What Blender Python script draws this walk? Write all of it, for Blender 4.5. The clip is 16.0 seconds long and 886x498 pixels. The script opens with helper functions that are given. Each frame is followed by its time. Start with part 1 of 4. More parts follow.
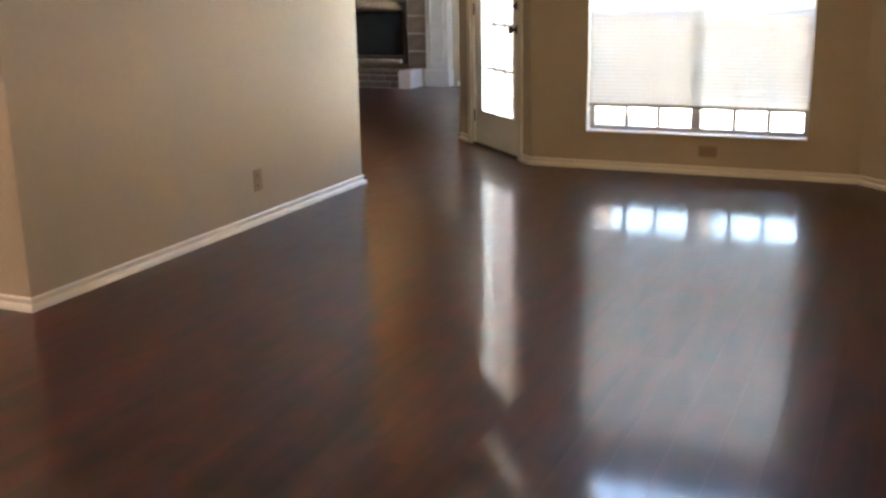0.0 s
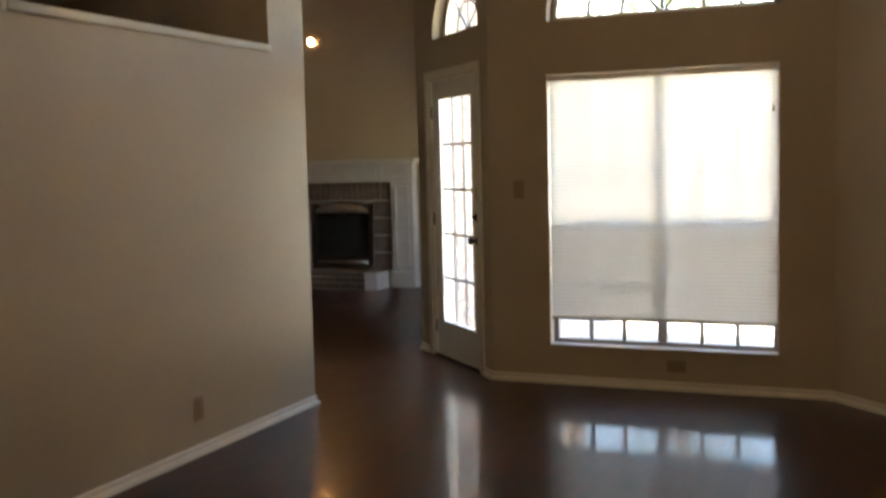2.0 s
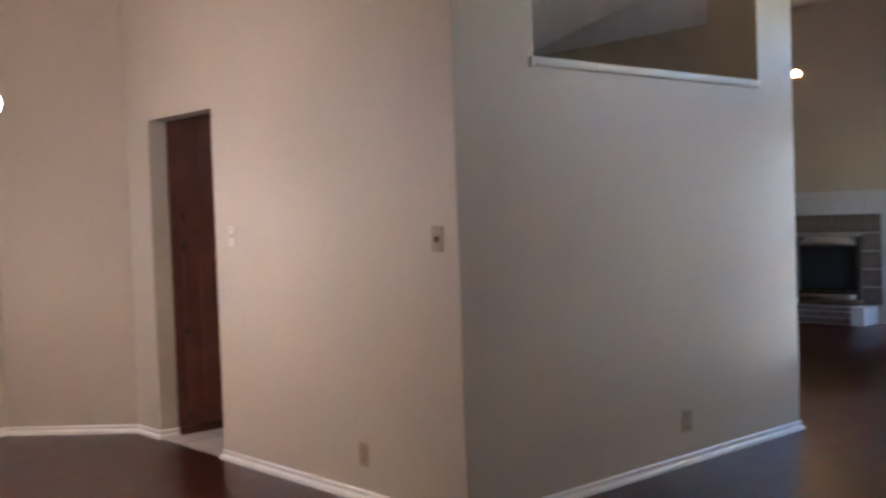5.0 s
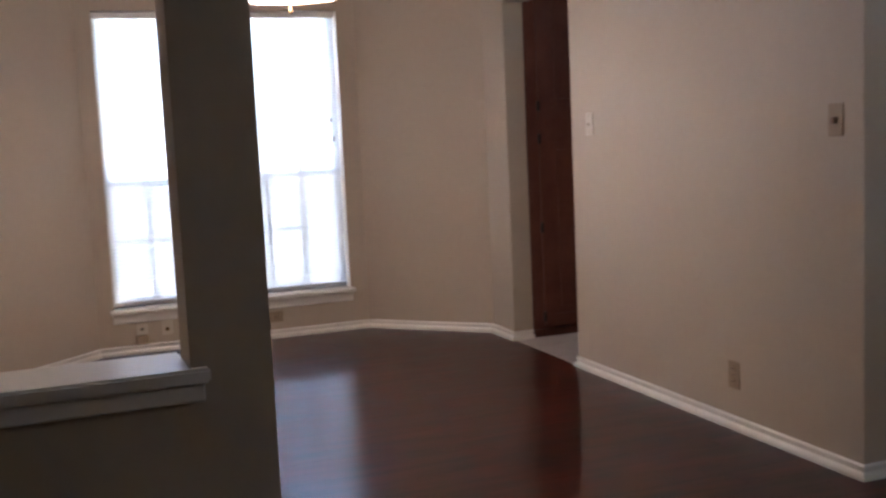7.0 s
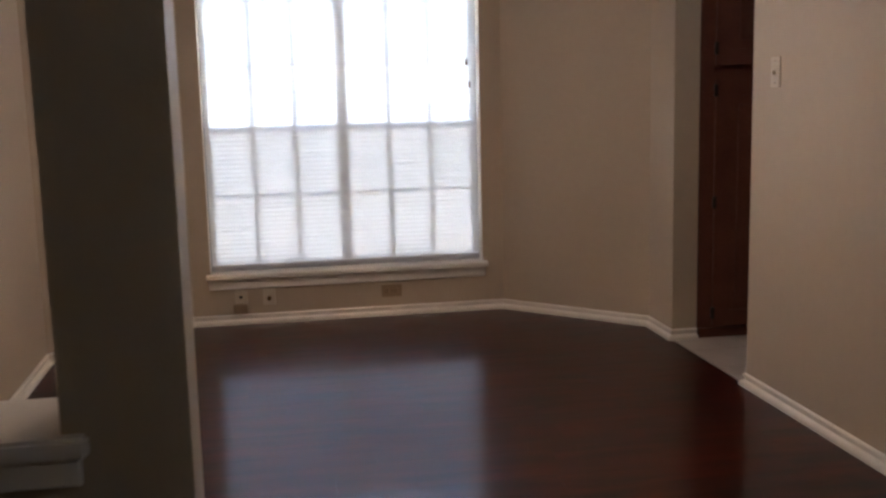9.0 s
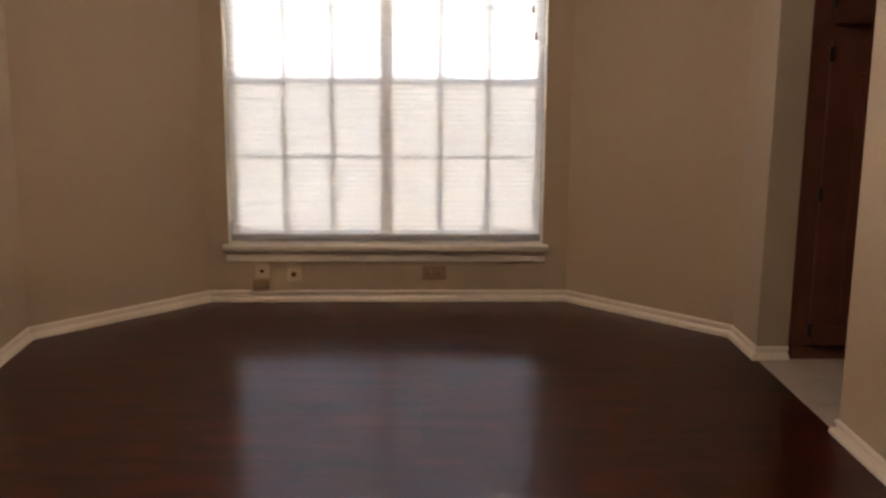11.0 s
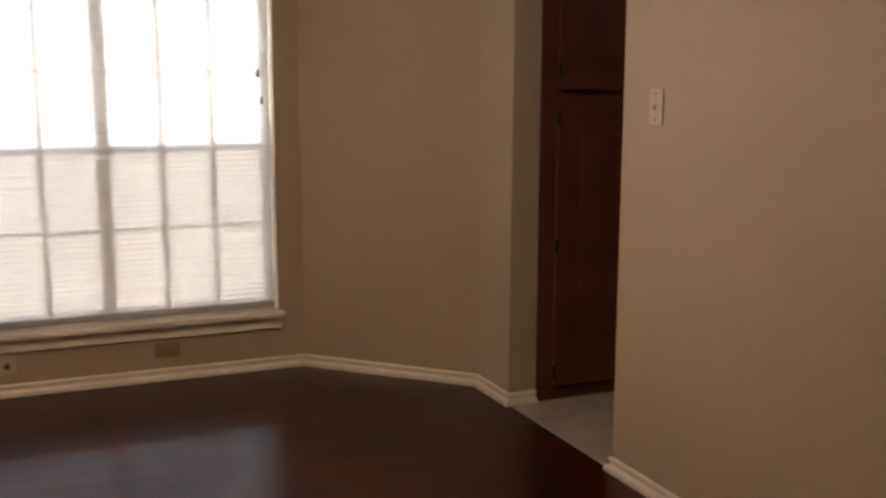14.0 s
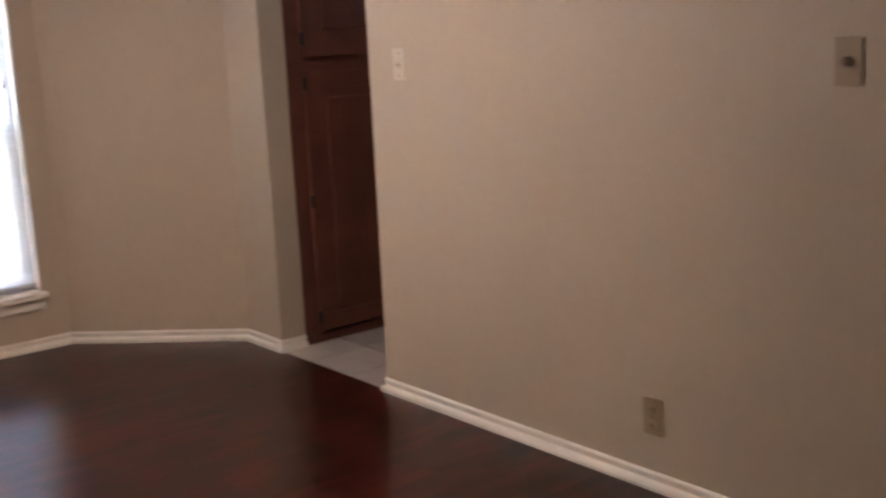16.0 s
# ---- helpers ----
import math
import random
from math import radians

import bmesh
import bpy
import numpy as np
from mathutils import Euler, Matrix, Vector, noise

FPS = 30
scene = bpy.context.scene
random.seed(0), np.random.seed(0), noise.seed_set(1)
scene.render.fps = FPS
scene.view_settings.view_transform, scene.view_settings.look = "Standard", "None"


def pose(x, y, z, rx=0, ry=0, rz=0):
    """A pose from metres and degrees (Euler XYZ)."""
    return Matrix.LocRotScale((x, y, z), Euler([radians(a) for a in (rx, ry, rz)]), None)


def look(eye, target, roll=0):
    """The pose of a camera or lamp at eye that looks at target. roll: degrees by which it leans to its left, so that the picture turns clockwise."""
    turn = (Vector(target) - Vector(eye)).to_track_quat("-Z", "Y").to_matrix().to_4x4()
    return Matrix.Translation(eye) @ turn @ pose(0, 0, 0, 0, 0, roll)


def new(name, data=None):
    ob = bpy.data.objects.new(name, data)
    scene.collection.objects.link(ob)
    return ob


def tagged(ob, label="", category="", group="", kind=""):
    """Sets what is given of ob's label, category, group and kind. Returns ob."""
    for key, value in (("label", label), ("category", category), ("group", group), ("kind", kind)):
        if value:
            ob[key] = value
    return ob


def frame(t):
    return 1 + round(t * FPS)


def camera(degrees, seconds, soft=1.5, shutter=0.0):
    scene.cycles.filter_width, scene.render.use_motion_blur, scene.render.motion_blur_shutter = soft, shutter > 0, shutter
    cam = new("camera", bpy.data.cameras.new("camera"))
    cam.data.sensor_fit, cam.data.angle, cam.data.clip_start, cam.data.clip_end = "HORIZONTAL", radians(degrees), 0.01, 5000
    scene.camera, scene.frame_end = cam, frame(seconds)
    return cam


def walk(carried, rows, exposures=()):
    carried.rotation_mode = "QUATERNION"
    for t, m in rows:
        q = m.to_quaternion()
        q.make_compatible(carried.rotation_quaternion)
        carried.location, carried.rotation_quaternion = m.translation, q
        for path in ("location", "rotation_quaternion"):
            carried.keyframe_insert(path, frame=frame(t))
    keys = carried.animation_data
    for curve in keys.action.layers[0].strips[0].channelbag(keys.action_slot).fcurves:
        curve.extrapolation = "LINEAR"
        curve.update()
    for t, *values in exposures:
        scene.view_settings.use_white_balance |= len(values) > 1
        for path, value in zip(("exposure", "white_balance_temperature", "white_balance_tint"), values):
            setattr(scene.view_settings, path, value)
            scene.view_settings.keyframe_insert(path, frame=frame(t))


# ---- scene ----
cam = camera(46.2, 16.0, soft=2.6, shutter=0.5)
PATH = [
    (0, (3.160, -2.945, 1.280), (2.359, -1.183, 0.768), -1.1),
    (0.5, (3.233, -2.864, 1.307), (2.455, -1.081, 0.844), -0.8),
    (1, (3.165, -2.750, 1.338), (2.423, -0.935, 0.947), -1.1),
    (1.5, (3.130, -2.660, 1.400), (2.395, -0.823, 1.109), -1.1),
    (2, (3.145, -2.604, 1.429), (2.367, -0.769, 1.265), -1.4),
    (2.5, (3.144, -2.558, 1.459), (2.294, -0.748, 1.420), -1.4),
    (3, (3.133, -2.566, 1.471), (2.184, -0.806, 1.499), -1.3),
    (3.5, (3.177, -2.684, 1.456), (2.096, -1.002, 1.485), -1.4),
    (4, (3.246, -2.852, 1.432), (2.021, -1.271, 1.427), -1.6),
    (4.5, (3.310, -2.970, 1.408), (1.944, -1.510, 1.373), -1.9),
    (5, (3.332, -3.023, 1.394), (1.832, -1.702, 1.327), -2.0),
    (5.2, (3.330, -3.023, 1.390), (1.777, -1.765, 1.309), -1.9),
    (7.3, (2.702, -2.541, 1.294), (0.822, -1.904, 1.052), -2.7),
    (7.5, (2.610, -2.458, 1.288), (0.717, -1.865, 1.036), -2.7),
    (8, (2.370, -2.305, 1.300), (0.457, -1.800, 1.012), -2.7),
    (8.5, (2.130, -2.137, 1.303), (0.199, -1.721, 0.992), -2.5),
    (9, (1.886, -1.964, 1.298), (-0.062, -1.637, 0.984), -1.4),
    (9.2, (1.772, -1.876, 1.307), (-0.182, -1.589, 0.990), -1.1),
    (11.3, (1.032, -1.363, 1.297), (-0.924, -1.294, 0.889), 0.4),
    (11.5, (0.990, -1.317, 1.277), (-0.968, -1.241, 0.877), 0.3),
    (12, (0.919, -1.352, 1.286), (-1.034, -1.163, 0.900), 0.2),
    (12.5, (0.890, -1.445, 1.322), (-1.047, -1.105, 0.955), 0.3),
    (13, (0.906, -1.574, 1.362), (-1.003, -1.083, 1.024), 0.7),
    (13.5, (0.917, -1.759, 1.397), (-0.950, -1.120, 1.073), 0.5),
    (14, (0.926, -1.983, 1.408), (-0.884, -1.200, 1.079), 0.2),
    (14.5, (0.953, -2.104, 1.393), (-0.811, -1.220, 1.067), -0.1),
    (15, (1.002, -2.185, 1.381), (-0.718, -1.220, 1.046), -1.2),
    (15.5, (1.065, -2.270, 1.363), (-0.576, -1.184, 1.009), -2.4),
    (16, (1.197, -2.379, 1.360), (-0.324, -1.136, 0.982), -2.7),
]
EXPOSURES = [(0, 5.9, 7500, 16), (0.5, 5.8, 7500, 17), (1, 5.35, 7700, 16), (1.5, 4.95, 7900, 16), (2, 4.7, 8000, 16), (2.5, 4.5, 8000, 16), (3, 4.0, 7800, 18), (3.5, 3.9, 7800, 18), (4, 3.95, 7900, 20), (4.5, 4.65, 6800, 20), (5, 5.25, 5500, 17), (7.5, 4.5, 5600, 16), (8.5, 4.35, 5900, 16), (9, 4.0, 6200, 16), (11.5, 4.0, 7600, 18), (13, 4.0, 7700, 18), (15, 3.9, 7700, 18), (16, 4.8, 6000, 16)]
walk(cam, [(t, look(e, g, r)) for t, e, g, r in PATH], EXPOSURES)

# ---- world, sun, exposure ----
world = bpy.data.worlds.new("world")
scene.world = world
world.use_nodes = True
wn = world.node_tree.nodes
sky = wn.new("ShaderNodeTexSky")
sky.sky_type, sky.sun_disc = "NISHITA", False
sky.dust_density, sky.air_density = 1.0, 0.9
sky.sun_elevation, sky.sun_rotation = radians(58), radians(178)
world.node_tree.links.new(sky.outputs[0], wn["Background"].inputs[0])
wn["Background"].inputs[1].default_value = 0.15
sun_data = bpy.data.lights.new("sun", "SUN")
sun_data.energy, sun_data.angle, sun_data.color = 4.5, radians(0.5), (1.0, 0.95, 0.88)
sun = new("sun", sun_data)
sun.matrix_world = look((0.3, -8, 13), (0, 0, 0))

# ---- materials ----
def mat(name, color, rough=0.6, metal=0.0, var=0.12, scale=6.0, bump=0.0, bump_scale=120.0, spec=0.5, emit=None, power=0.0):
    """A painted, plastic or metal surface with variation at two scales and fine relief."""
    m = bpy.data.materials.new(name)
    m.use_nodes = True
    nt = m.node_tree
    b = nt.nodes["Principled BSDF"]
    co = nt.nodes.new("ShaderNodeTexCoord")
    big = nt.nodes.new("ShaderNodeTexNoise")
    big.inputs["Scale"].default_value, big.inputs["Detail"].default_value = scale, 5
    fine = nt.nodes.new("ShaderNodeTexNoise")
    fine.inputs["Scale"].default_value, fine.inputs["Detail"].default_value = scale * 17, 3
    both = nt.nodes.new("ShaderNodeMix")
    both.inputs[0].default_value = 0.35
    ramp = nt.nodes.new("ShaderNodeValToRGB")
    lo = [max(0, c * (1 - var)) for c in color]
    hi = [min(1, c * (1 + var)) for c in color]
    ramp.color_ramp.elements[0].position, ramp.color_ramp.elements[1].position = 0.3, 0.7
    ramp.color_ramp.elements[0].color, ramp.color_ramp.elements[1].color = (*lo, 1), (*hi, 1)
    li = nt.links.new
    li(co.outputs["Object"], big.inputs["Vector"])
    li(co.outputs["Object"], fine.inputs["Vector"])
    li(big.outputs[0], both.inputs[2])
    li(fine.outputs[0], both.inputs[3])
    li(both.outputs[0], ramp.inputs[0])
    li(ramp.outputs[0], b.inputs["Base Color"])
    b.inputs["Roughness"].default_value, b.inputs["Metallic"].default_value = rough, metal
    b.inputs["Specular IOR Level"].default_value = spec
    if bump:
        grain = nt.nodes.new("ShaderNodeTexNoise")
        grain.inputs["Scale"].default_value, grain.inputs["Detail"].default_value = bump_scale, 4
        bn = nt.nodes.new("ShaderNodeBump")
        bn.inputs["Strength"].default_value, bn.inputs["Distance"].default_value = bump, 0.004
        li(co.outputs["Object"], grain.inputs["Vector"])
        li(grain.outputs[0], bn.inputs["Height"])
        li(bn.outputs[0], b.inputs["Normal"])
    if emit:
        b.inputs["Emission Color"].default_value = (*emit, 1)
        b.inputs["Emission Strength"].default_value = power
    return m


def glass_mat(name, tint=(0.95, 0.97, 0.96)):
    """A thin clear pane: mostly straight through, a little mirror."""
    m = bpy.data.materials.new(name)
    m.use_nodes = True
    nt = m.node_tree
    nt.nodes.clear()
    out = nt.nodes.new("ShaderNodeOutputMaterial")
    tr = nt.nodes.new("ShaderNodeBsdfTransparent")
    tr.inputs[0].default_value = (*tint, 1)
    gl = nt.nodes.new("ShaderNodeBsdfGlossy")
    gl.inputs["Roughness"].default_value = 0.02
    facing = nt.nodes.new("ShaderNodeLayerWeight")
    facing.inputs[0].default_value = 0.5
    steep = nt.nodes.new("ShaderNodeMath")
    steep.operation = "POWER"
    steep.inputs[1].default_value = 5.0
    nt.links.new(facing.outputs["Facing"], steep.inputs[0])
    fr = nt.nodes.new("ShaderNodeMath")
    fr.operation = "MULTIPLY_ADD"
    fr.inputs[1].default_value, fr.inputs[2].default_value = 0.5, 0.02
    nt.links.new(steep.outputs[0], fr.inputs[0])
    mx = nt.nodes.new("ShaderNodeMixShader")
    nt.links.new(fr.outputs[0], mx.inputs[0])
    nt.links.new(tr.outputs[0], mx.inputs[1])
    nt.links.new(gl.outputs[0], mx.inputs[2])
    nt.links.new(mx.outputs[0], out.inputs[0])
    return m


def cloth_mat(name, color, see=0.3, through_light=0.55, haze=0.0):
    """Thin woven cloth: part open weave, part hazy see-through, part translucent, part diffuse."""
    m = bpy.data.materials.new(name)
    m.use_nodes = True
    nt = m.node_tree
    nt.nodes.clear()
    out = nt.nodes.new("ShaderNodeOutputMaterial")
    co = nt.nodes.new("ShaderNodeTexCoord")
    no = nt.nodes.new("ShaderNodeTexNoise")
    no.inputs["Scale"].default_value, no.inputs["Detail"].default_value = 5, 6
    ramp = nt.nodes.new("ShaderNodeValToRGB")
    ramp.color_ramp.elements[0].color = (*[c * 0.93 for c in color], 1)
    ramp.color_ramp.elements[1].color = (*color, 1)
    tr = nt.nodes.new("ShaderNodeBsdfTransparent")
    tl = nt.nodes.new("ShaderNodeBsdfTranslucent")
    df = nt.nodes.new("ShaderNodeBsdfDiffuse")
    m1, m2 = nt.nodes.new("ShaderNodeMixShader"), nt.nodes.new("ShaderNodeMixShader")
    m1.inputs[0].default_value, m2.inputs[0].default_value = through_light, see
    li = nt.links.new
    li(co.outputs["Object"], no.inputs["Vector"])
    li(no.outputs[0], ramp.inputs[0])
    li(ramp.outputs[0], tl.inputs[0])
    li(ramp.outputs[0], df.inputs[0])
    li(df.outputs[0], m1.inputs[1])
    li(tl.outputs[0], m1.inputs[2])
    li(m1.outputs[0], m2.inputs[1])
    li(tr.outputs[0], m2.inputs[2])
    if haze:
        rf = nt.nodes.new("ShaderNodeBsdfRefraction")
        rf.inputs["IOR"].default_value, rf.inputs["Roughness"].default_value = 1.45, 0.62
        m3 = nt.nodes.new("ShaderNodeMixShader")
        m3.inputs[0].default_value = haze
        li(m2.outputs[0], m3.inputs[1])
        li(rf.outputs[0], m3.inputs[2])
        li(m3.outputs[0], out.inputs[0])
    else:
        li(m2.outputs[0], out.inputs[0])
    return m


def floor_mat():
    """Dark stained, hand-scraped hardwood boards with a glossy, slightly wavy finish."""
    m = bpy.data.materials.new("dark_hardwood")
    m.use_nodes = True
    nt = m.node_tree
    li = nt.links.new
    b = nt.nodes["Principled BSDF"]
    info = nt.nodes.new("ShaderNodeNewGeometry")
    piece = nt.nodes.new("ShaderNodeObjectInfo")
    own = nt.nodes.new("ShaderNodeMath")
    own.operation = "ADD"
    li(info.outputs["Random Per Island"], own.inputs[0])
    li(piece.outputs["Random"], own.inputs[1])
    frac = nt.nodes.new("ShaderNodeMath")
    frac.operation = "FRACT"
    li(own.outputs[0], frac.inputs[0])
    shift = nt.nodes.new("ShaderNodeVectorMath")
    shift.operation = "MULTIPLY_ADD"
    li(frac.outputs[0], shift.inputs[0])
    shift.inputs[1].default_value = (31, 17, 0)
    li(info.outputs["Position"], shift.inputs[2])
    mp = nt.nodes.new("ShaderNodeMapping")
    mp.inputs["Scale"].default_value = (7, 1.2, 1)
    li(shift.outputs[0], mp.inputs[0])
    grain = nt.nodes.new("ShaderNodeTexNoise")
    grain.inputs["Scale"].default_value, grain.inputs["Detail"].default_value = 2, 1
    li(mp.outputs[0], grain.inputs["Vector"])
    blot = nt.nodes.new("ShaderNodeTexNoise")
    blot.inputs["Scale"].default_value, blot.inputs["Detail"].default_value = 6.0, 3
    li(info.outputs["Position"], blot.inputs["Vector"])
    a = nt.nodes.new("ShaderNodeMath")
    a.operation = "MULTIPLY_ADD"
    li(grain.outputs[0], a.inputs[0])
    a.inputs[1].default_value = 0.5
    c = nt.nodes.new("ShaderNodeMath")
    c.operation = "MULTIPLY"
    c.inputs[1].default_value = 0.5
    li(blot.outputs[0], c.inputs[0])
    li(c.outputs[0], a.inputs[2])
    rnd = nt.nodes.new("ShaderNodeMath")
    rnd.operation = "MULTIPLY_ADD"
    li(frac.outputs[0], rnd.inputs[0])
    rnd.inputs[1].default_value = 0.05
    li(a.outputs[0], rnd.inputs[2])
    ramp = nt.nodes.new("ShaderNodeValToRGB")
    e = ramp.color_ramp.elements
    e[0].position, e[1].position = 0.38, 0.68
    e[0].color, e[1].color = (0.009, 0.0015, 0.0010, 1), (0.056, 0.0088, 0.0050, 1)
    li(rnd.outputs[0], ramp.inputs[0])
    li(ramp.outputs[0], b.inputs["Base Color"])
    b.inputs["Specular IOR Level"].default_value = 0.12
    b.inputs["Coat Weight"].default_value, b.inputs["Coat Roughness"].default_value = 0.52, 0.09
    rr = nt.nodes.new("ShaderNodeMapRange")
    rr.inputs["To Min"].default_value, rr.inputs["To Max"].default_value = 0.30, 0.42
    li(blot.outputs[0], rr.inputs[0])
    li(rr.outputs[0], b.inputs["Roughness"])
    bn = nt.nodes.new("ShaderNodeBump")
    bn.inputs["Strength"].default_value, bn.inputs["Distance"].default_value = 0.05, 0.004
    li(grain.outputs[0], bn.inputs["Height"])
    li(bn.outputs[0], b.inputs["Normal"])
    return m


M_WALL = mat("beige_wall_paint", (0.442, 0.353, 0.248), 0.5, var=0.04, scale=1.3, bump=0.25, bump_scale=160, spec=0.3)
M_CEIL = mat("ceiling_paint", (0.66, 0.63, 0.58), 0.8, var=0.04, scale=2, bump=0.4, bump_scale=90)
M_TRIM = mat("cream_trim_paint", (0.72, 0.66, 0.56), 0.38, var=0.05, scale=7, bump=0.05)
M_WHITE = mat("white_paint", (0.78, 0.75, 0.69), 0.4, var=0.05, scale=6, bump=0.05)
M_LEDGE = mat("ledge_paint", (0.50, 0.425, 0.32), 0.45, var=0.04, scale=5, bump=0.05)
M_FRAME = mat("window_frame_grey", (0.42, 0.40, 0.38), 0.45, var=0.06, scale=9)
M_MUNTIN = mat("muntin_paint", (0.30, 0.285, 0.27), 0.5, var=0.06, scale=9)
M_PLASTIC = mat("almond_plastic", (0.52, 0.44, 0.32), 0.4, var=0.04, scale=9)
M_DARK = mat("dark_bronze", (0.035, 0.028, 0.022), 0.4, 0.6, var=0.2, scale=12)
M_BRASS = mat("aged_brass", (0.17, 0.105, 0.045), 0.42, 1.0, var=0.15, scale=14)
M_CAB = mat("dark_stained_wood", (0.125, 0.045, 0.028), 0.5, var=0.3, scale=5, bump=0.1, bump_scale=60, spec=0.2)
M_TILE = mat("grey_beige_tile", (0.38, 0.33, 0.28), 0.4, var=0.12, scale=7, bump=0.1, bump_scale=40)
M_GROUT = mat("tile_grout", (0.20, 0.17, 0.14), 0.9, var=0.15, scale=14)
M_GLASS = glass_mat("window_glass")
M_SHADE = cloth_mat("cellular_shade_cloth", (0.84, 0.83, 0.80), see=0.034, through_light=0.12, haze=0.095)
M_SHADE_DENSE = cloth_mat("dense_shade_cloth", (0.82, 0.81, 0.77), see=0.006, through_light=0.20, haze=0.022)
M_SCREEN = cloth_mat("insect_screen", (0.10, 0.10, 0.10), see=0.62, through_light=0.05)
M_FLOOR = floor_mat()
M_BLACK = mat("firebox_soot", (0.012, 0.011, 0.010), 0.8, var=0.3, scale=8, bump=0.3, bump_scale=30)
M_STEEL = mat("brushed_steel", (0.55, 0.53, 0.50), 0.28, 1.0, var=0.1, scale=20)
M_LAMPGLASS = mat("lit_frosted_glass", (0.9, 0.86, 0.78), 0.35, var=0.02, emit=(1.0, 0.84, 0.60), power=0.9)
M_SPOT = mat("lit_bulb", (0.9, 0.85, 0.75), 0.3, var=0.02, emit=(1.0, 0.52, 0.20), power=25.0)
M_DOWN = mat("lit_downlight", (0.9, 0.85, 0.75), 0.3, var=0.02, emit=(1.0, 0.82, 0.6), power=1.2)
M_PLATE = mat("tan_plate", (0.29, 0.205, 0.12), 0.45, var=0.06, scale=9)
M_PLATE_BROWN = mat("brown_plate", (0.20, 0.12, 0.07), 0.4, var=0.1, scale=9)
M_DOMEGLASS = mat("cream_dome_glass", (0.80, 0.70, 0.52), 0.3, var=0.06, emit=(1.0, 0.85, 0.74), power=1.0)
M_PANELGLASS = mat("lit_cream_glass", (0.88, 0.80, 0.64), 0.3, var=0.05, emit=(1.0, 0.86, 0.79), power=2.0)
M_GROUND = mat("outdoor_ground", (0.30, 0.30, 0.20), 0.9, var=0.35, scale=1.2, bump=0.4, bump_scale=20)
M_PATIO = mat("pale_concrete", (0.62, 0.61, 0.57), 0.9, var=0.1, scale=2, bump=0.2, bump_scale=40)
M_DRIVE = mat("grey_concrete", (0.40, 0.40, 0.39), 0.9, var=0.1, scale=2, bump=0.2, bump_scale=40)
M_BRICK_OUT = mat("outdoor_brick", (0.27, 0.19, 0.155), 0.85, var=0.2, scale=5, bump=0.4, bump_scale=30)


# ---- mesh helpers ----
def bm_box(bm, x0, y0, z0, x1, y1, z1, bevel=0.0):
    """A box, with its edges rounded by bevel, added to bm."""
    m = Matrix.LocRotScale(((x0 + x1) / 2, (y0 + y1) / 2, (z0 + z1) / 2), None, (abs(x1 - x0), abs(y1 - y0), abs(z1 - z0)))
    r = bmesh.ops.create_cube(bm, size=1, matrix=m)
    if bevel:
        es = list({e for v in r["verts"] for e in v.link_edges})
        bmesh.ops.bevel(bm, geom=es, offset=bevel, segments=2, affect="EDGES", profile=0.6)
    return bm


def box(*a, bevel=0.0):
    return bm_box(bmesh.new(), *a, bevel=bevel)


def lathe(profile, segs=32, caps=False):
    """A turned body from (radius, z) pairs."""
    bm = bmesh.new()
    rings = [[bm.verts.new((r * math.cos(2 * math.pi * k / segs), r * math.sin(2 * math.pi * k / segs), z)) for k in range(segs)] for r, z in profile]
    for a, b in zip(rings, rings[1:]):
        for k in range(segs):
            bm.faces.new((a[k], a[(k + 1) % segs], b[(k + 1) % segs], b[k]))
    if caps:
        bm.faces.new(rings[0][::-1])
        bm.faces.new(rings[-1])
    for f in bm.faces:
        f.smooth = True
    return bm


def tube(points, r, segs=10):
    """A round bar along points."""
    bm = bmesh.new()
    pts = [Vector(p) for p in points]
    rings = []
    for i, p in enumerate(pts):
        d = (pts[min(i + 1, len(pts) - 1)] - pts[max(i - 1, 0)]).normalized()
        q = d.to_track_quat("Z", "Y")
        rings.append([bm.verts.new(p + q @ Vector((r * math.cos(2 * math.pi * k / segs), r * math.sin(2 * math.pi * k / segs), 0))) for k in range(segs)])
    for a, b in zip(rings, rings[1:]):
        for k in range(segs):
            bm.faces.new((a[k], a[(k + 1) % segs], b[(k + 1) % segs], b[k])).smooth = True
    bm.faces.new(rings[0][::-1])
    bm.faces.new(rings[-1])
    return bm


def sweep(points, profile):
    """A moulding: profile of (out, z) pairs drawn along points on the floor plan, mitred; out is to the right of the way."""
    bm = bmesh.new()
    pts = [Vector((*p, 0)) for p in points]
    rings = []
    for i, p in enumerate(pts):
        d0 = (p - pts[i - 1]).normalized() if i else (pts[1] - p).normalized()
        d1 = (pts[i + 1] - p).normalized() if i < len(pts) - 1 else d0
        n0, n1 = Vector((d0.y, -d0.x, 0)), Vector((d1.y, -d1.x, 0))
        n = (n0 + n1).normalized()
        n /= max(0.3, n.dot(n0))
        rings.append([bm.verts.new(p + n * o + Vector((0, 0, z))) for o, z in profile])
    for a, b in zip(rings, rings[1:]):
        for k in range(len(profile)):
            j = (k + 1) % len(profile)
            bm.faces.new((a[k], b[k], b[j], a[j]))
    bm.faces.new(rings[0])
    bm.faces.new(rings[-1][::-1])
    return bm


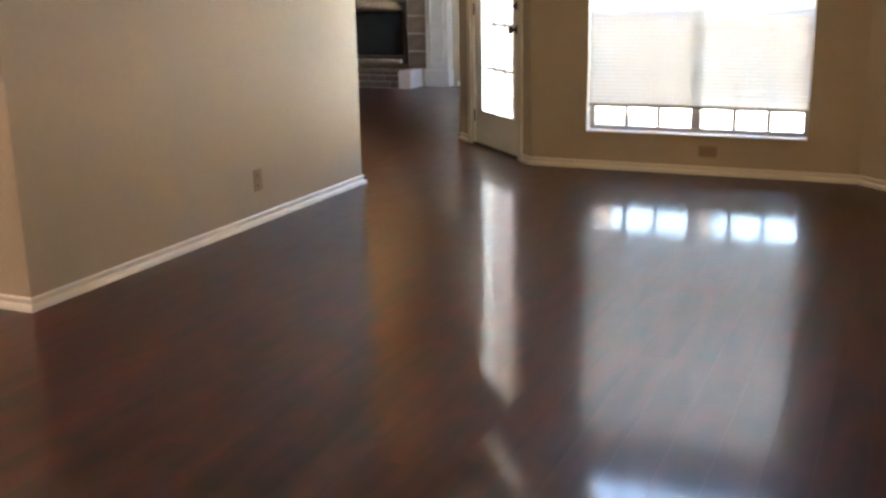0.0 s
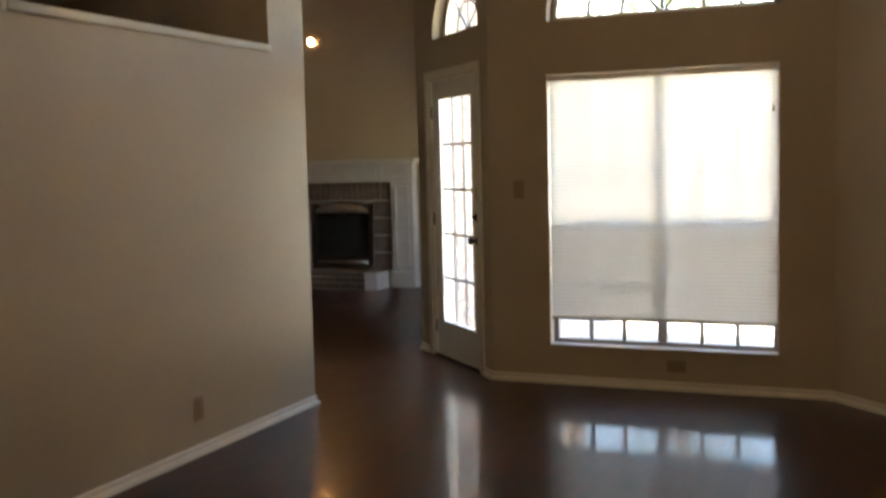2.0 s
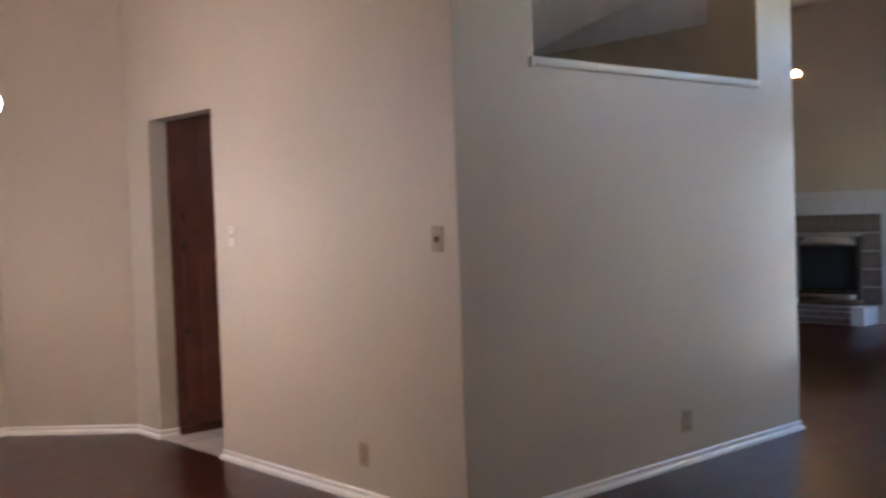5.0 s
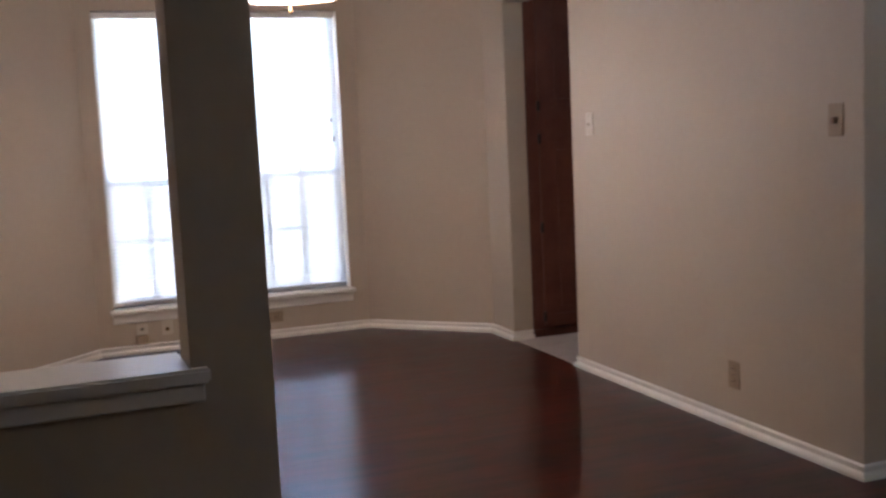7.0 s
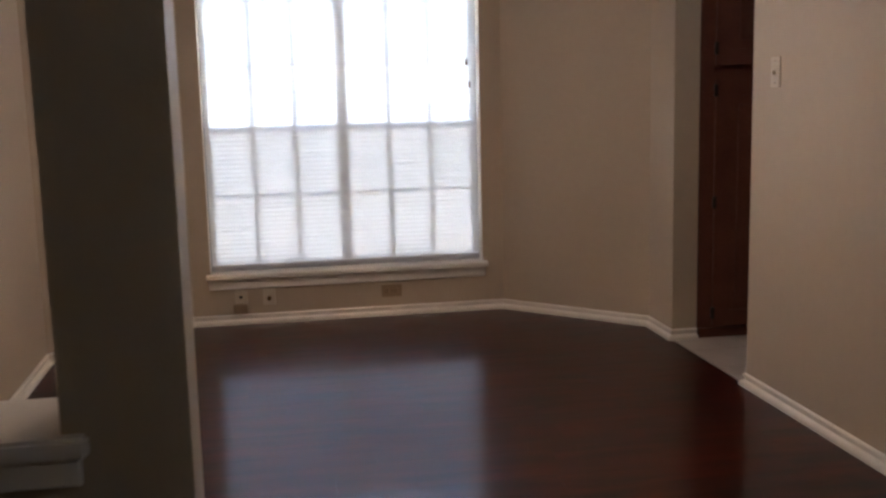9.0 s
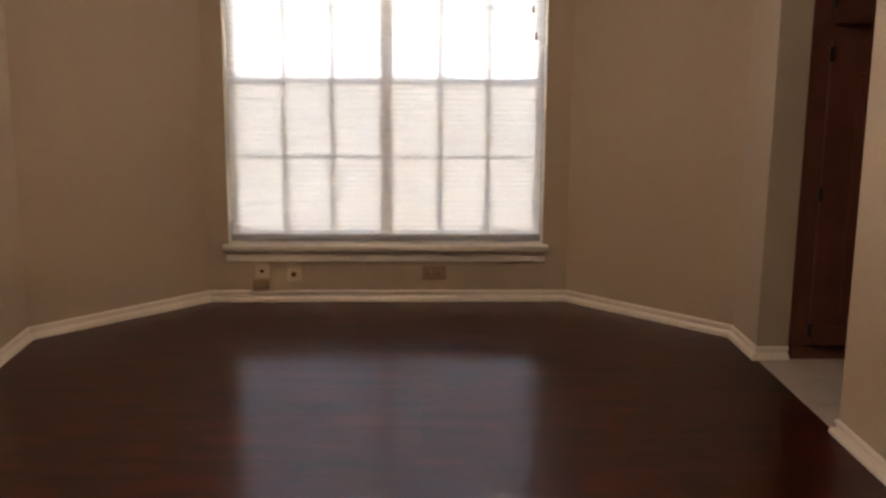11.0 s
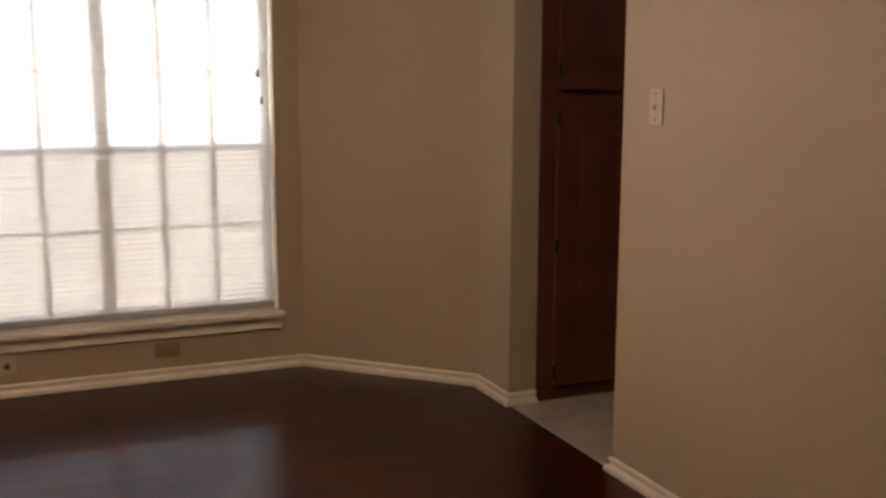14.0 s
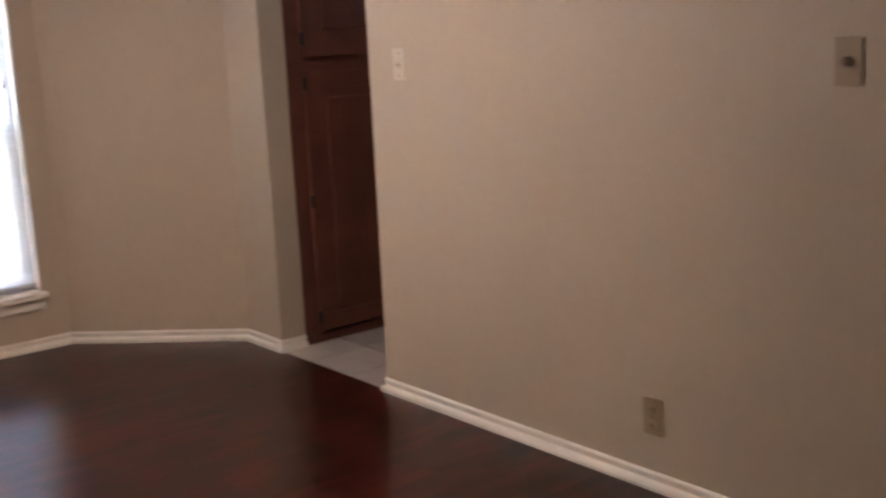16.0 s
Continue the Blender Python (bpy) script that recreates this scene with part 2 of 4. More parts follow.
def panel(outline, holes, depth):
    """A slab standing in the x-z plane, from y = 0 to y = depth, with holes cut right through it."""
    bm = bmesh.new()
    edges, loops = [], []
    for loop in (outline, *holes):
        vs = [bm.verts.new((u, 0, z)) for u, z in loop]
        loops.append(vs)
        edges += [bm.edges.new((vs[i], vs[(i + 1) % len(vs)])) for i in range(len(vs))]
    bmesh.ops.triangle_fill(bm, edges=edges, use_beauty=True, use_dissolve=False, normal=(0, -1, 0))
    front = list(bm.faces)
    twin = {v: bm.verts.new((v.co.x, depth, v.co.z)) for vs in loops for v in vs}
    for f in front:
        bm.faces.new([twin[v] for v in reversed(f.verts)])
    for vs in loops:
        for i in range(len(vs)):
            a, b = vs[i], vs[(i + 1) % len(vs)]
            bm.faces.new((a, twin[a], twin[b], b))
    bmesh.ops.recalc_face_normals(bm, faces=bm.faces)
    return bm


def rect(u0, z0, u1, z1):
    return [(u0, z0), (u1, z0), (u1, z1), (u0, z1)]


def arch(u0, u1, z, ry, n=32):
    """A half round over the sill height z."""
    c, r = (u0 + u1) / 2, (u1 - u0) / 2
    return [(c + r * math.cos(math.pi * k / n), z + ry * math.sin(math.pi * k / n)) for k in range(n + 1)]


def mesh_of(bm, name, material):
    me = bpy.data.meshes.new(name)
    bmesh.ops.recalc_face_normals(bm, faces=bm.faces)
    bm.to_mesh(me)
    bm.free()
    me.materials.append(material)
    return me


def part(name, bm, material, parent=None, label="", m=None):
    ob = new(name, mesh_of(bm, name, material))
    if m is not None:
        ob.matrix_basis = m
    if parent is not None:
        ob.parent = parent
    return tagged(ob, label)


def thing(name, label, category, m=None, group="", kind=""):
    ob = new(name)
    if m is not None:
        ob.matrix_basis = m
    return tagged(ob, label, category, group, kind)


def along(p0, p1, z=0.0):
    """The pose whose x runs from p0 to p1 on the plan; its y points to the left of that way."""
    a = math.degrees(math.atan2(p1[1] - p0[1], p1[0] - p0[0]))
    return pose(p0[0], p0[1], z, 0, 0, a)


def dist(p0, p1):
    return math.hypot(p1[0] - p0[0], p1[1] - p0[1])


CEIL = 4.0


def wall(name, p0, p1, depth, holes=(), label="", top=CEIL):
    """A wall whose room face runs from p0 to p1; it is depth thick to the left of that way."""
    L = dist(p0, p1)
    outline = [(0, 0)]
    for h in holes:
        if min(z for _, z in h) <= 0:
            (a, b), t = (min(u for u, _ in h), max(u for u, _ in h)), max(z for _, z in h)
            outline += [(a, 0), (a, t), (b, t), (b, 0)]
    outline += [(L, 0), (L, top), (0, top)]
    ob = part(name, panel(outline, [h for h in holes if min(z for _, z in h) > 0], depth), M_WALL, None, label or "beige painted drywall with fine texture", along(p0, p1))
    return tagged(ob, category="wall", kind="structure")


# ---- plan ----
BAY_L, BAY_R = (0.792, 3.755), (2.90, 3.755)
DOOR_END = (-0.125, 4.672)
EAST0 = (4.30, 2.355)
FIRE_Y = 8.42
DB = [(-3.252, 0.0), (-3.900, -0.640), (-3.900, -2.400), (-3.252, -3.055)]

# ---- large structure ----
under = bmesh.new()
slab = under.faces.new([under.verts.new((x, y, -0.14)) for x, y in ((4.4, -6.5), (4.4, 2.4), (2.95, 3.85), (0.84, 3.85), (-0.03, 4.72), (-0.03, 8.5), (-8.9, 8.5), (-8.9, 2.6), (-4.15, 2.6), (-4.15, 0.03), (-3.3, 0.03), (-3.98, -0.62), (-3.98, -2.44), (-3.3, -3.13), (0.0, -3.13), (0.0, -6.5))])
up = bmesh.ops.extrude_face_region(under, geom=[slab])
bmesh.ops.translate(under, vec=(0, 0, 0.128), verts=[v for v in up["geom"] if isinstance(v, bmesh.types.BMVert)])
bmesh.ops.recalc_face_normals(under, faces=under.faces)
tagged(part("floor", under, M_FLOOR, None, "dark subfloor under the hardwood boards"), category="floor", kind="structure")
ceiling = bmesh.new()
for x0, y0, x1, y1 in ((-4.06, -3.22, 4.46, 0.0), (-0.10, -6.6, 4.46, -3.22), (-4.22, 0.0, 4.46, 3.93), (-8.96, 2.52, -4.22, 3.93), (-8.96, 3.93, 0.04, 8.58), (0.04, 3.93, 0.90, 4.74)):
    bm_box(ceiling, x0, y0, CEIL, x1, y1, CEIL + 0.15)
tagged(part("ceiling", ceiling, M_CEIL, None, "pale textured painted ceiling"), category="ceiling", kind="structure")


def wedge(a, b, c, d, drop):
    """A sloping piece of ceiling from the line a-b on the ceiling down to the line c-d."""
    bm = bmesh.new()
    lo = [bm.verts.new((*p, z)) for p, z in ((a, CEIL - 0.001), (b, CEIL - 0.001), (d, CEIL - drop), (c, CEIL - drop))]
    hi = [bm.verts.new((v.co.x, v.co.y, CEIL + 0.08)) for v in lo]
    bm.faces.new(lo)
    bm.faces.new(hi[::-1])
    for k in range(4):
        j = (k + 1) % 4
        bm.faces.new((lo[k], hi[k], hi[j], lo[j]))
    return bm


tagged(part("ceiling_slope_north", wedge((-8.8, 7.75), (-0.12, 7.75), (-8.8, 8.43), (-0.12, 8.43), 0.30), M_CEIL, None, "sloping pale painted ceiling edge"), category="ceiling", kind="structure")
tagged(part("ceiling_slope_west", wedge((-5.2, 7.80), (-5.2, 2.70), (-8.81, 7.80), (-8.81, 2.70), 0.75), M_CEIL, None, "sloping pale painted ceiling"), category="ceiling", kind="structure")

# kitchen block
wall("wall_kitchen_south", (-3.252, 0), (-0.34, 0), 0.13, [[(0.317, -0.001), (1.140, -0.001), (1.140, 2.058), (0.317, 2.058)]])
wall("wall_kitchen_east", (0, 0), (0, 2.78), 0.34, [rect(0.505, 2.065, 2.405, 3.40)])
wall("wall_kitchen_outer", (-4.06, 0.0), (-3.252, 0.0), 0.13)
wall("wall_kitchen_west", (-4.06, 0.13), (-4.06, 2.52), 0.16)
wall("wall_living_south", (-8.96, 2.52), (-4.06, 2.52), 0.16)
# low unseen wall, added to keep living room light out of the kitchen
wall("wall_kitchen_light_block", (-0.345, 2.62), (-4.055, 2.62), 0.10, top=2.0)
# breakfast bay
wall("wall_bay_door", DOOR_END, BAY_L, 0.16, [rect(0.255, -0.001, 1.105, 2.035), arch(0.345, 1.15, 2.325, 0.42)])
wall("wall_bay_window", BAY_L, BAY_R, 0.16, [rect(0.391, 0.245, 1.799, 1.970), arch(0.398, 1.808, 2.30, 0.735)])
wall("wall_bay_east", BAY_R, EAST0, 0.16)
# outer walls
wall("wall_east", EAST0, (4.30, -6.4), 0.16)
wall("wall_south", (4.46, -6.4), (-0.07, -6.4), 0.16)
wall("wall_entry_west", (0.09, -6.4), (0.09, -3.055), 0.16)
wall("wall_living_east", (-0.125, FIRE_Y), DOOR_END, 0.16, [rect(0.70, 0.30, 1.75, 1.90)])
wall("wall_living_north", (-8.8, FIRE_Y), (0.035, FIRE_Y), 0.16)
wall("wall_living_west", (-8.8, 2.68), (-8.8, FIRE_Y), 0.16)
# dining bay
wall("wall_dining_bay_north", DB[1], DB[0], 0.16)
wall("wall_dining_window", DB[2], DB[1], 0.16, [rect(0.100, 0.285, 1.640, 2.13)])
wall("wall_dining_bay_south", DB[3], DB[2], 0.16)
wall("wall_dining_south", (0.088, -3.055), DB[3], 0.16)
# column and half wall
tagged(part("wall_column", box(-0.11, -2.334, 0, 0.09, -2.117, CEIL), M_WALL, None, "square beige painted drywall column beside a half wall"), category="column", kind="structure")
tagged(part("wall_half", box(-0.11, -3.055, 0, 0.09, -2.334, 0.675), M_WALL, None, "low beige painted half wall beside the column"), category="half wall", kind="structure")

# mouldings
BASE = [(0, 0), (0.023, 0), (0.023, 0.012), (0.018, 0.021), (0.010, 0.025), (0.005, 0.027), (0.005, 0.039), (0.011, 0.042), (0.011, 0.049), (0.006, 0.055), (0, 0.055)]


def baseboard(points):
    return tagged(part("baseboard", sweep(points, BASE), M_TRIM, None, "cream painted moulded baseboard along the floor"), category="baseboard", kind="structure")


def on_line(p0, p1, u):
    d = dist(p0, p1)
    return (p0[0] + (p1[0] - p0[0]) * u / d, p0[1] + (p1[1] - p0[1]) * u / d)


baseboard([(-2.110, 0.13), (-2.112, 0), (0, 0), (0, 2.78), (-0.34, 2.78)])
baseboard([(0.09, -3.055), DB[3], DB[2], DB[1], DB[0], (-2.935, 0), (-2.935, 0.13)])
baseboard([(-0.125, 8.40), DOOR_END, on_line(DOOR_END, BAY_L, 0.185)])
baseboard([on_line(DOOR_END, BAY_L, 1.175), BAY_L, BAY_R, EAST0, (4.30, -6.39), (0.09, -6.39), (0.09, -2.117), (-0.11, -2.117), (-0.11, -3.05)])
baseboard([(-8.79, FIRE_Y), (-3.83, FIRE_Y)])
baseboard([(-1.77, FIRE_Y), (-0.13, FIRE_Y)])

# moulded caps on the half wall and the high opening
cap = panel([(-0.145, 3.05), (0.126, 3.05), (0.126, 2.287), (0.091, 2.287), (0.091, 2.3355), (-0.145, 2.3355)], [], 0.040)
bmesh.ops.bevel(cap, geom=[e for e in cap.edges if e.calc_face_angle(0) > 0.5], offset=0.007, segments=2, affect="EDGES")
bmesh.ops.rotate(cap, verts=cap.verts, cent=(0, 0, 0), matrix=Matrix.Rotation(radians(90), 3, "X"))
bmesh.ops.translate(cap, verts=cap.verts, vec=(0, 0, 0.682))
bm_box(cap, 0.091, -3.05, 0.630, 0.108, -2.302, 0.6815, bevel=0.006)
tagged(part("trim_half_wall_cap", cap, M_TRIM, None, "cream painted wooden ledge on the half wall"), category="trim", kind="structure")
cap = bmesh.new()
bm_box(cap, -0.36, 0.507, 2.066, 0.022, 2.403, 2.110, bevel=0.014)
bm_box(cap, 0.001, 0.476, 2.058, 0.020, 0.507, 2.108, bevel=0.006)
tagged(part("trim_opening_ledge", cap, M_LEDGE, None, "beige painted rounded ledge of the high opening"), category="trim", kind="structure")


# ---- windows ----
def bar(parent, name, x0, y0, z0, x1, y1, z1, material, bevel=0.003):
    return part(name, box(x0, y0, z0, x1, y1, z1, bevel=bevel), material, parent)


def double_window(name, label, m, u0, u1, z0, z1, rail, low, high, stool):
    """Two hung units side by side, each three panes wide; low and high: heights of the cross bars under and over the rail."""
    w = thing(name, label, "window", m, kind="structure")
    a, b, c, d = u0 + 0.004, u1 - 0.004, z0 + 0.004, z1 - 0.004
    for x0, x1, y0, y1, zz0, zz1 in ((a, a + 0.032, 0.080, 0.15, c, d), (b - 0.032, b, 0.080, 0.15, c, d), (a + 0.032, b - 0.032, 0.080, 0.15, d - 0.032, d), (a + 0.032, b - 0.032, 0.080, 0.15, c, c + 0.032)):
        bar(w, "window_frame", x0, y0, zz0, x1, y1, zz1, M_FRAME)
    for x0, x1 in ((u0 + 0.001, u0 + 0.0035), (u1 - 0.0035, u1 - 0.001)):
        bar(w, "window_jamb", x0, -0.001, z0 + 0.004, x1, 0.158, z1 - 0.004, M_TRIM, 0)
    mid = (u0 + u1) / 2
    bar(w, "mullion", mid - 0.030, 0.086, c + 0.032, mid + 0.030, 0.15, d - 0.032, M_FRAME)
    for x0, x1 in ((a + 0.032, mid - 0.03), (mid + 0.03, b - 0.032)):
        bar(w, "meeting_rail", x0, 0.09, rail - 0.015, x1, 0.145, rail + 0.015, M_FRAME)
        for zz0, zz1, bars, y in ((c + 0.032, rail - 0.015, low, 0.100), (rail + 0.015, d - 0.032, high, 0.120)):
            part("pane", box(x0, y, zz0, x1, y + 0.004, zz1), M_GLASS, w).visible_shadow = False
            for k in (1, 2):
                x = x0 + (x1 - x0) * k / 3
                bar(w, "muntin", x - 0.012, y - 0.010, zz0, x + 0.012, y + 0.014, zz1, M_MUNTIN, 0.002)
            for z in bars:
                bar(w, "muntin", x0, y - 0.008, z - 0.006, x1, y + 0.012, z + 0.006, M_MUNTIN, 0.002)
        part("insect_screen", box(x0, 0.151, c + 0.01, x1, 0.1525, rail), M_SCREEN, w)
    if stool:
        bar(w, "window_sill", u0 - 0.022, -0.050, z0 - 0.026, u1 + 0.022, 0.0, z0 + 0.003, M_TRIM, 0.008)
        bar(w, "window_sill", u0 + 0.004, 0.0005, z0 + 0.0005, u1 - 0.004, 0.075, z0 + 0.004, M_TRIM, 0)
        bar(w, "apron", u0 - 0.010, -0.017, z0 - 0.085, u1 + 0.010, -0.001, z0 - 0.027, M_TRIM, 0.006)
    else:
        bar(w, "window_sill", u0 + 0.004, -0.014, z0 + 0.0005, u1 - 0.004, 0.075, z0 + 0.012, M_WHITE, 0.003)
    return w


M_BAY = along(BAY_L, BAY_R)
M_DIN = along(DB[2], DB[1])
M_DOORWALL = along(DOOR_END, BAY_L)
double_window("window_1", "tall double window with grey frames and grille bars", M_BAY, 0.391, 1.799, 0.245, 1.970, 1.02, (0.63,), (1.34, 1.66), False)
double_window("window_2", "tall double window with grey frames above a cream sill", M_DIN, 0.100, 1.640, 0.285, 2.13, 1.07, (0.70,), (1.42, 1.77), True)

double_window("window_5", "tall double living room window with grey frames", along((-0.125, FIRE_Y), DOOR_END), 0.70, 1.75, 0.30, 1.90, 1.10, (0.70,), (1.36, 1.63), True)


def arc_bar(c, z, r, ry, y0, y1, half, n=28):
    """A bent bar that follows a half round."""
    bm = bmesh.new()
    rings = []
    for k in range(n + 1):
        a = math.pi * k / n
        ca, sa = math.cos(a), math.sin(a)
        rings.append([bm.verts.new((c + (r + s) * ca, y, z + (ry + s) * sa)) for s, y in ((-half, y0), (half, y0), (half, y1), (-half, y1))])
    for p, q in zip(rings, rings[1:]):
        for k in range(4):
            j = (k + 1) % 4
            bm.faces.new((p[k], q[k], q[j], p[j]))
    bm.faces.new(rings[0])
    bm.faces.new(rings[-1][::-1])
    return bm


def spoke(c, z, a, r0, r1, k, y0, y1, half):
    """A straight ray of a sunburst at the angle a; k squeezes its height."""
    bm = bmesh.new()
    ca, sa = math.cos(a), math.sin(a)
    vs = [[bm.verts.new((c + r * ca - s * sa, y, z + k * (r * sa) + s * ca)) for s, y in ((-half, y0), (half, y0), (half, y1), (-half, y1))] for r in (r0, r1)]
    for i in range(4):
        j = (i + 1) % 4
        bm.faces.new((vs[0][i], vs[1][i], vs[1][j], vs[0][j]))
    bm.faces.new(vs[0])
    bm.faces.new(vs[1][::-1])
    return bm


def arched_window(name, label, m, u0, u1, z, ry, rings, bar_half):
    """A half-round window with a sunburst grille."""
    w = thing(name, label, "window", m, kind="structure")
    c, r = (u0 + u1) / 2, (u1 - u0) / 2
    k = ry / r
    part("window_frame", arc_bar(c, z + 0.002, r - 0.022, ry - 0.022, 0.085, 0.15, 0.020), M_TRIM, w)
    bar(w, "window_frame", u0 + 0.004, 0.085, z + 0.002, u1 - 0.004, 0.15, z + 0.034, M_TRIM, 0.003)
    part("pane", panel([(x, zz + 0.01) for x, zz in arch(u0 + 0.03, u1 - 0.03, z + 0.02, ry - 0.03)], [], 0.004), M_GLASS, w, m=pose(0, 0.118, 0)).visible_shadow = False
    for f in rings:
        part("muntin", arc_bar(c, z + 0.02, r * f, ry * f, 0.108, 0.130, bar_half), M_FRAME, w)
    for a in (45, 90, 135):
        part("muntin", spoke(c, z + 0.02, radians(a), 0.02, r * 0.93, k, 0.108, 0.130, bar_half * 0.9), M_FRAME, w)
    return w


arched_window("window_3", "large half-round window with a sunburst grille", M_BAY, 0.398, 1.808, 2.30, 0.735, (0.36, 0.66), 0.011)
arched_window("window_4", "small half-round window above the glazed door", M_DOORWALL, 0.345, 1.15, 2.325, 0.42, (0.5,), 0.010)


# ---- shades ----
def cellular_shade(label, m, u0, u1, zb, zt, cloth=M_SHADE, back=0.056, cords=((0.034, 1.69),)):
    """A pleated shade let down to zb, with its rails and cord."""
    s = thing("cellular_shade", label, "window shade", m)
    n = int((zt - 0.04 - zb) / 0.0125)
    bm = bmesh.new()
    rows = []
    for k in range(n + 1):
        z = zb + 0.02 + (zt - 0.04 - zb - 0.02) * k / n
        y = back + (0.0008 if k % 2 else -0.0008)
        rows.append([bm.verts.new((u, y, z)) for u in (u0 + 0.012, u1 - 0.012)])
    for a, b in zip(rows, rows[1:]):
        bm.faces.new((a[0], a[1], b[1], b[0]))
    part("shade_cloth", bm, cloth, s)
    bar(s, "head_rail", u0 + 0.008, back - 0.026, zt - 0.042, u1 - 0.008, back + 0.018, zt - 0.006, M_TRIM, 0.004)
    bar(s, "bottom_rail", u0 + 0.010, back - 0.013, zb, u1 - 0.010, back + 0.013, zb + 0.022, M_FRAME, 0.005)
    for du, z in cords:
        part("cord", tube([(u1 - du, 0.014, zt - 0.04), (u1 - du + 0.002, 0.012, (zt + z) / 2), (u1 - du, 0.012, z + 0.04)], 0.0016, 6), M_TRIM, s)
        part("cord_tassel", lathe([(0.002, 0.036), (0.005, 0.028), (0.007, 0.008), (0.008, 0), (0.002, -0.001)], 12, True), M_PLATE_BROWN, s, "brown cord tassel", pose(u1 - du, 0.012, z))
    return s


cellular_shade("off-white pleated cellular shade, not fully lowered", M_BAY, 0.391, 1.799, 0.415, 1.968, M_SHADE_DENSE, 0.026)
cellular_shade("off-white pleated cellular shade, fully lowered to the sill", M_DIN, 0.100, 1.640, 0.302, 2.128, cords=((0.072, 1.40), (0.057, 1.275)))


# ---- glazed door ----
def glazed_door(m):
    d = thing("door_1", "cream fifteen-pane glazed door, closed", "door", m, kind="structure")
    part("door_slab", panel(rect(0.268, 0.014, 1.092, 2.028), [rect(0.405, 0.27, 0.968, 1.89)], 0.042), M_WHITE, d, m=pose(0, 0.022, 0))
    for k in range(1, 3):
        u = 0.405 + 0.563 * k / 3
        bar(d, "muntin", u - 0.008, 0.034, 0.27, u + 0.008, 0.052, 1.89, M_FRAME, 0.003)
    for k in range(1, 5):
        z = 0.27 + 1.62 * k / 5
        bar(d, "muntin", 0.405, 0.0345, z - 0.009, 0.968, 0.0515, z + 0.009, M_FRAME, 0.003)
    for i in range(3):
        for k in range(5):
            pane = part("pane", box(0.405 + 0.563 * i / 3, 0.041, 0.27 + 0.324 * k, 0.405 + 0.563 * (i + 1) / 3, 0.045, 0.27 + 0.324 * (k + 1)), M_GLASS, d)
            pane.visible_shadow = False
    for x0, x1, z0, z1 in ((0.393, 0.407, 0.258, 1.902), (0.966, 0.980, 0.258, 1.902), (0.407, 0.966, 0.258, 0.272), (0.407, 0.966, 1.888, 1.902)):
        bar(d, "glass_stop", x0, 0.014, z0, x1, 0.024, z1, M_WHITE, 0.003)
    knob = part("door_knob", lathe([(0.030, 0), (0.030, 0.006), (0.011, 0.010), (0.011, 0.030), (0.022, 0.038), (0.028, 0.050), (0.024, 0.062), (0.004, 0.067)], 24, True), M_DARK, d, "dark bronze knob", pose(1.032, 0.022, 0.90, 90))
    part("deadbolt", lathe([(0.027, 0), (0.027, 0.010), (0.018, 0.016), (0.003, 0.018)], 24, True), M_DARK, d, "dark bronze deadbolt", pose(1.032, 0.022, 1.06, 90))
    bar(d, "thumb_turn", 1.026, -0.016, 1.045, 1.038, 0.006, 1.075, M_DARK, 0.002)
    bar(d, "door_latch", 1.046, 0.008, 1.19, 1.064, 0.022, 1.26, M_DARK, 0.003)
    for z in (0.22, 1.02, 1.80):
        part("hinge", tube([(0.262, 0.014, z - 0.045), (0.262, 0.014, z + 0.045)], 0.007, 8), M_DARK, d)
    bar(d, "threshold", 0.258, 0.0, 0.001, 1.102, 0.158, 0.013, M_DARK, 0.003)
    return d


glazed_door(M_DOORWALL)
casing = bmesh.new()
for x0, x1, z0, z1 in ((0.187, 0.250, 0.0, 2.098), (1.110, 1.173, 0.0, 2.098), (0.250, 1.110, 2.040, 2.098)):
    bm_box(casing, x0, -0.016, z0, x1, -0.0005, z1, bevel=0.004)
for x0, x1, z0, z1 in ((0.2555, 0.264, 0.0, 2.034), (1.096, 1.1045, 0.0, 2.034), (0.264, 1.096, 2.0295, 2.0345)):
    bm_box(casing, x0, 0.001, z0, x1, 0.158, z1)
tagged(part("trim_door_casing", casing, M_TRIM, None, "cream painted door casing", M_DOORWALL), category="trim", kind="structure")

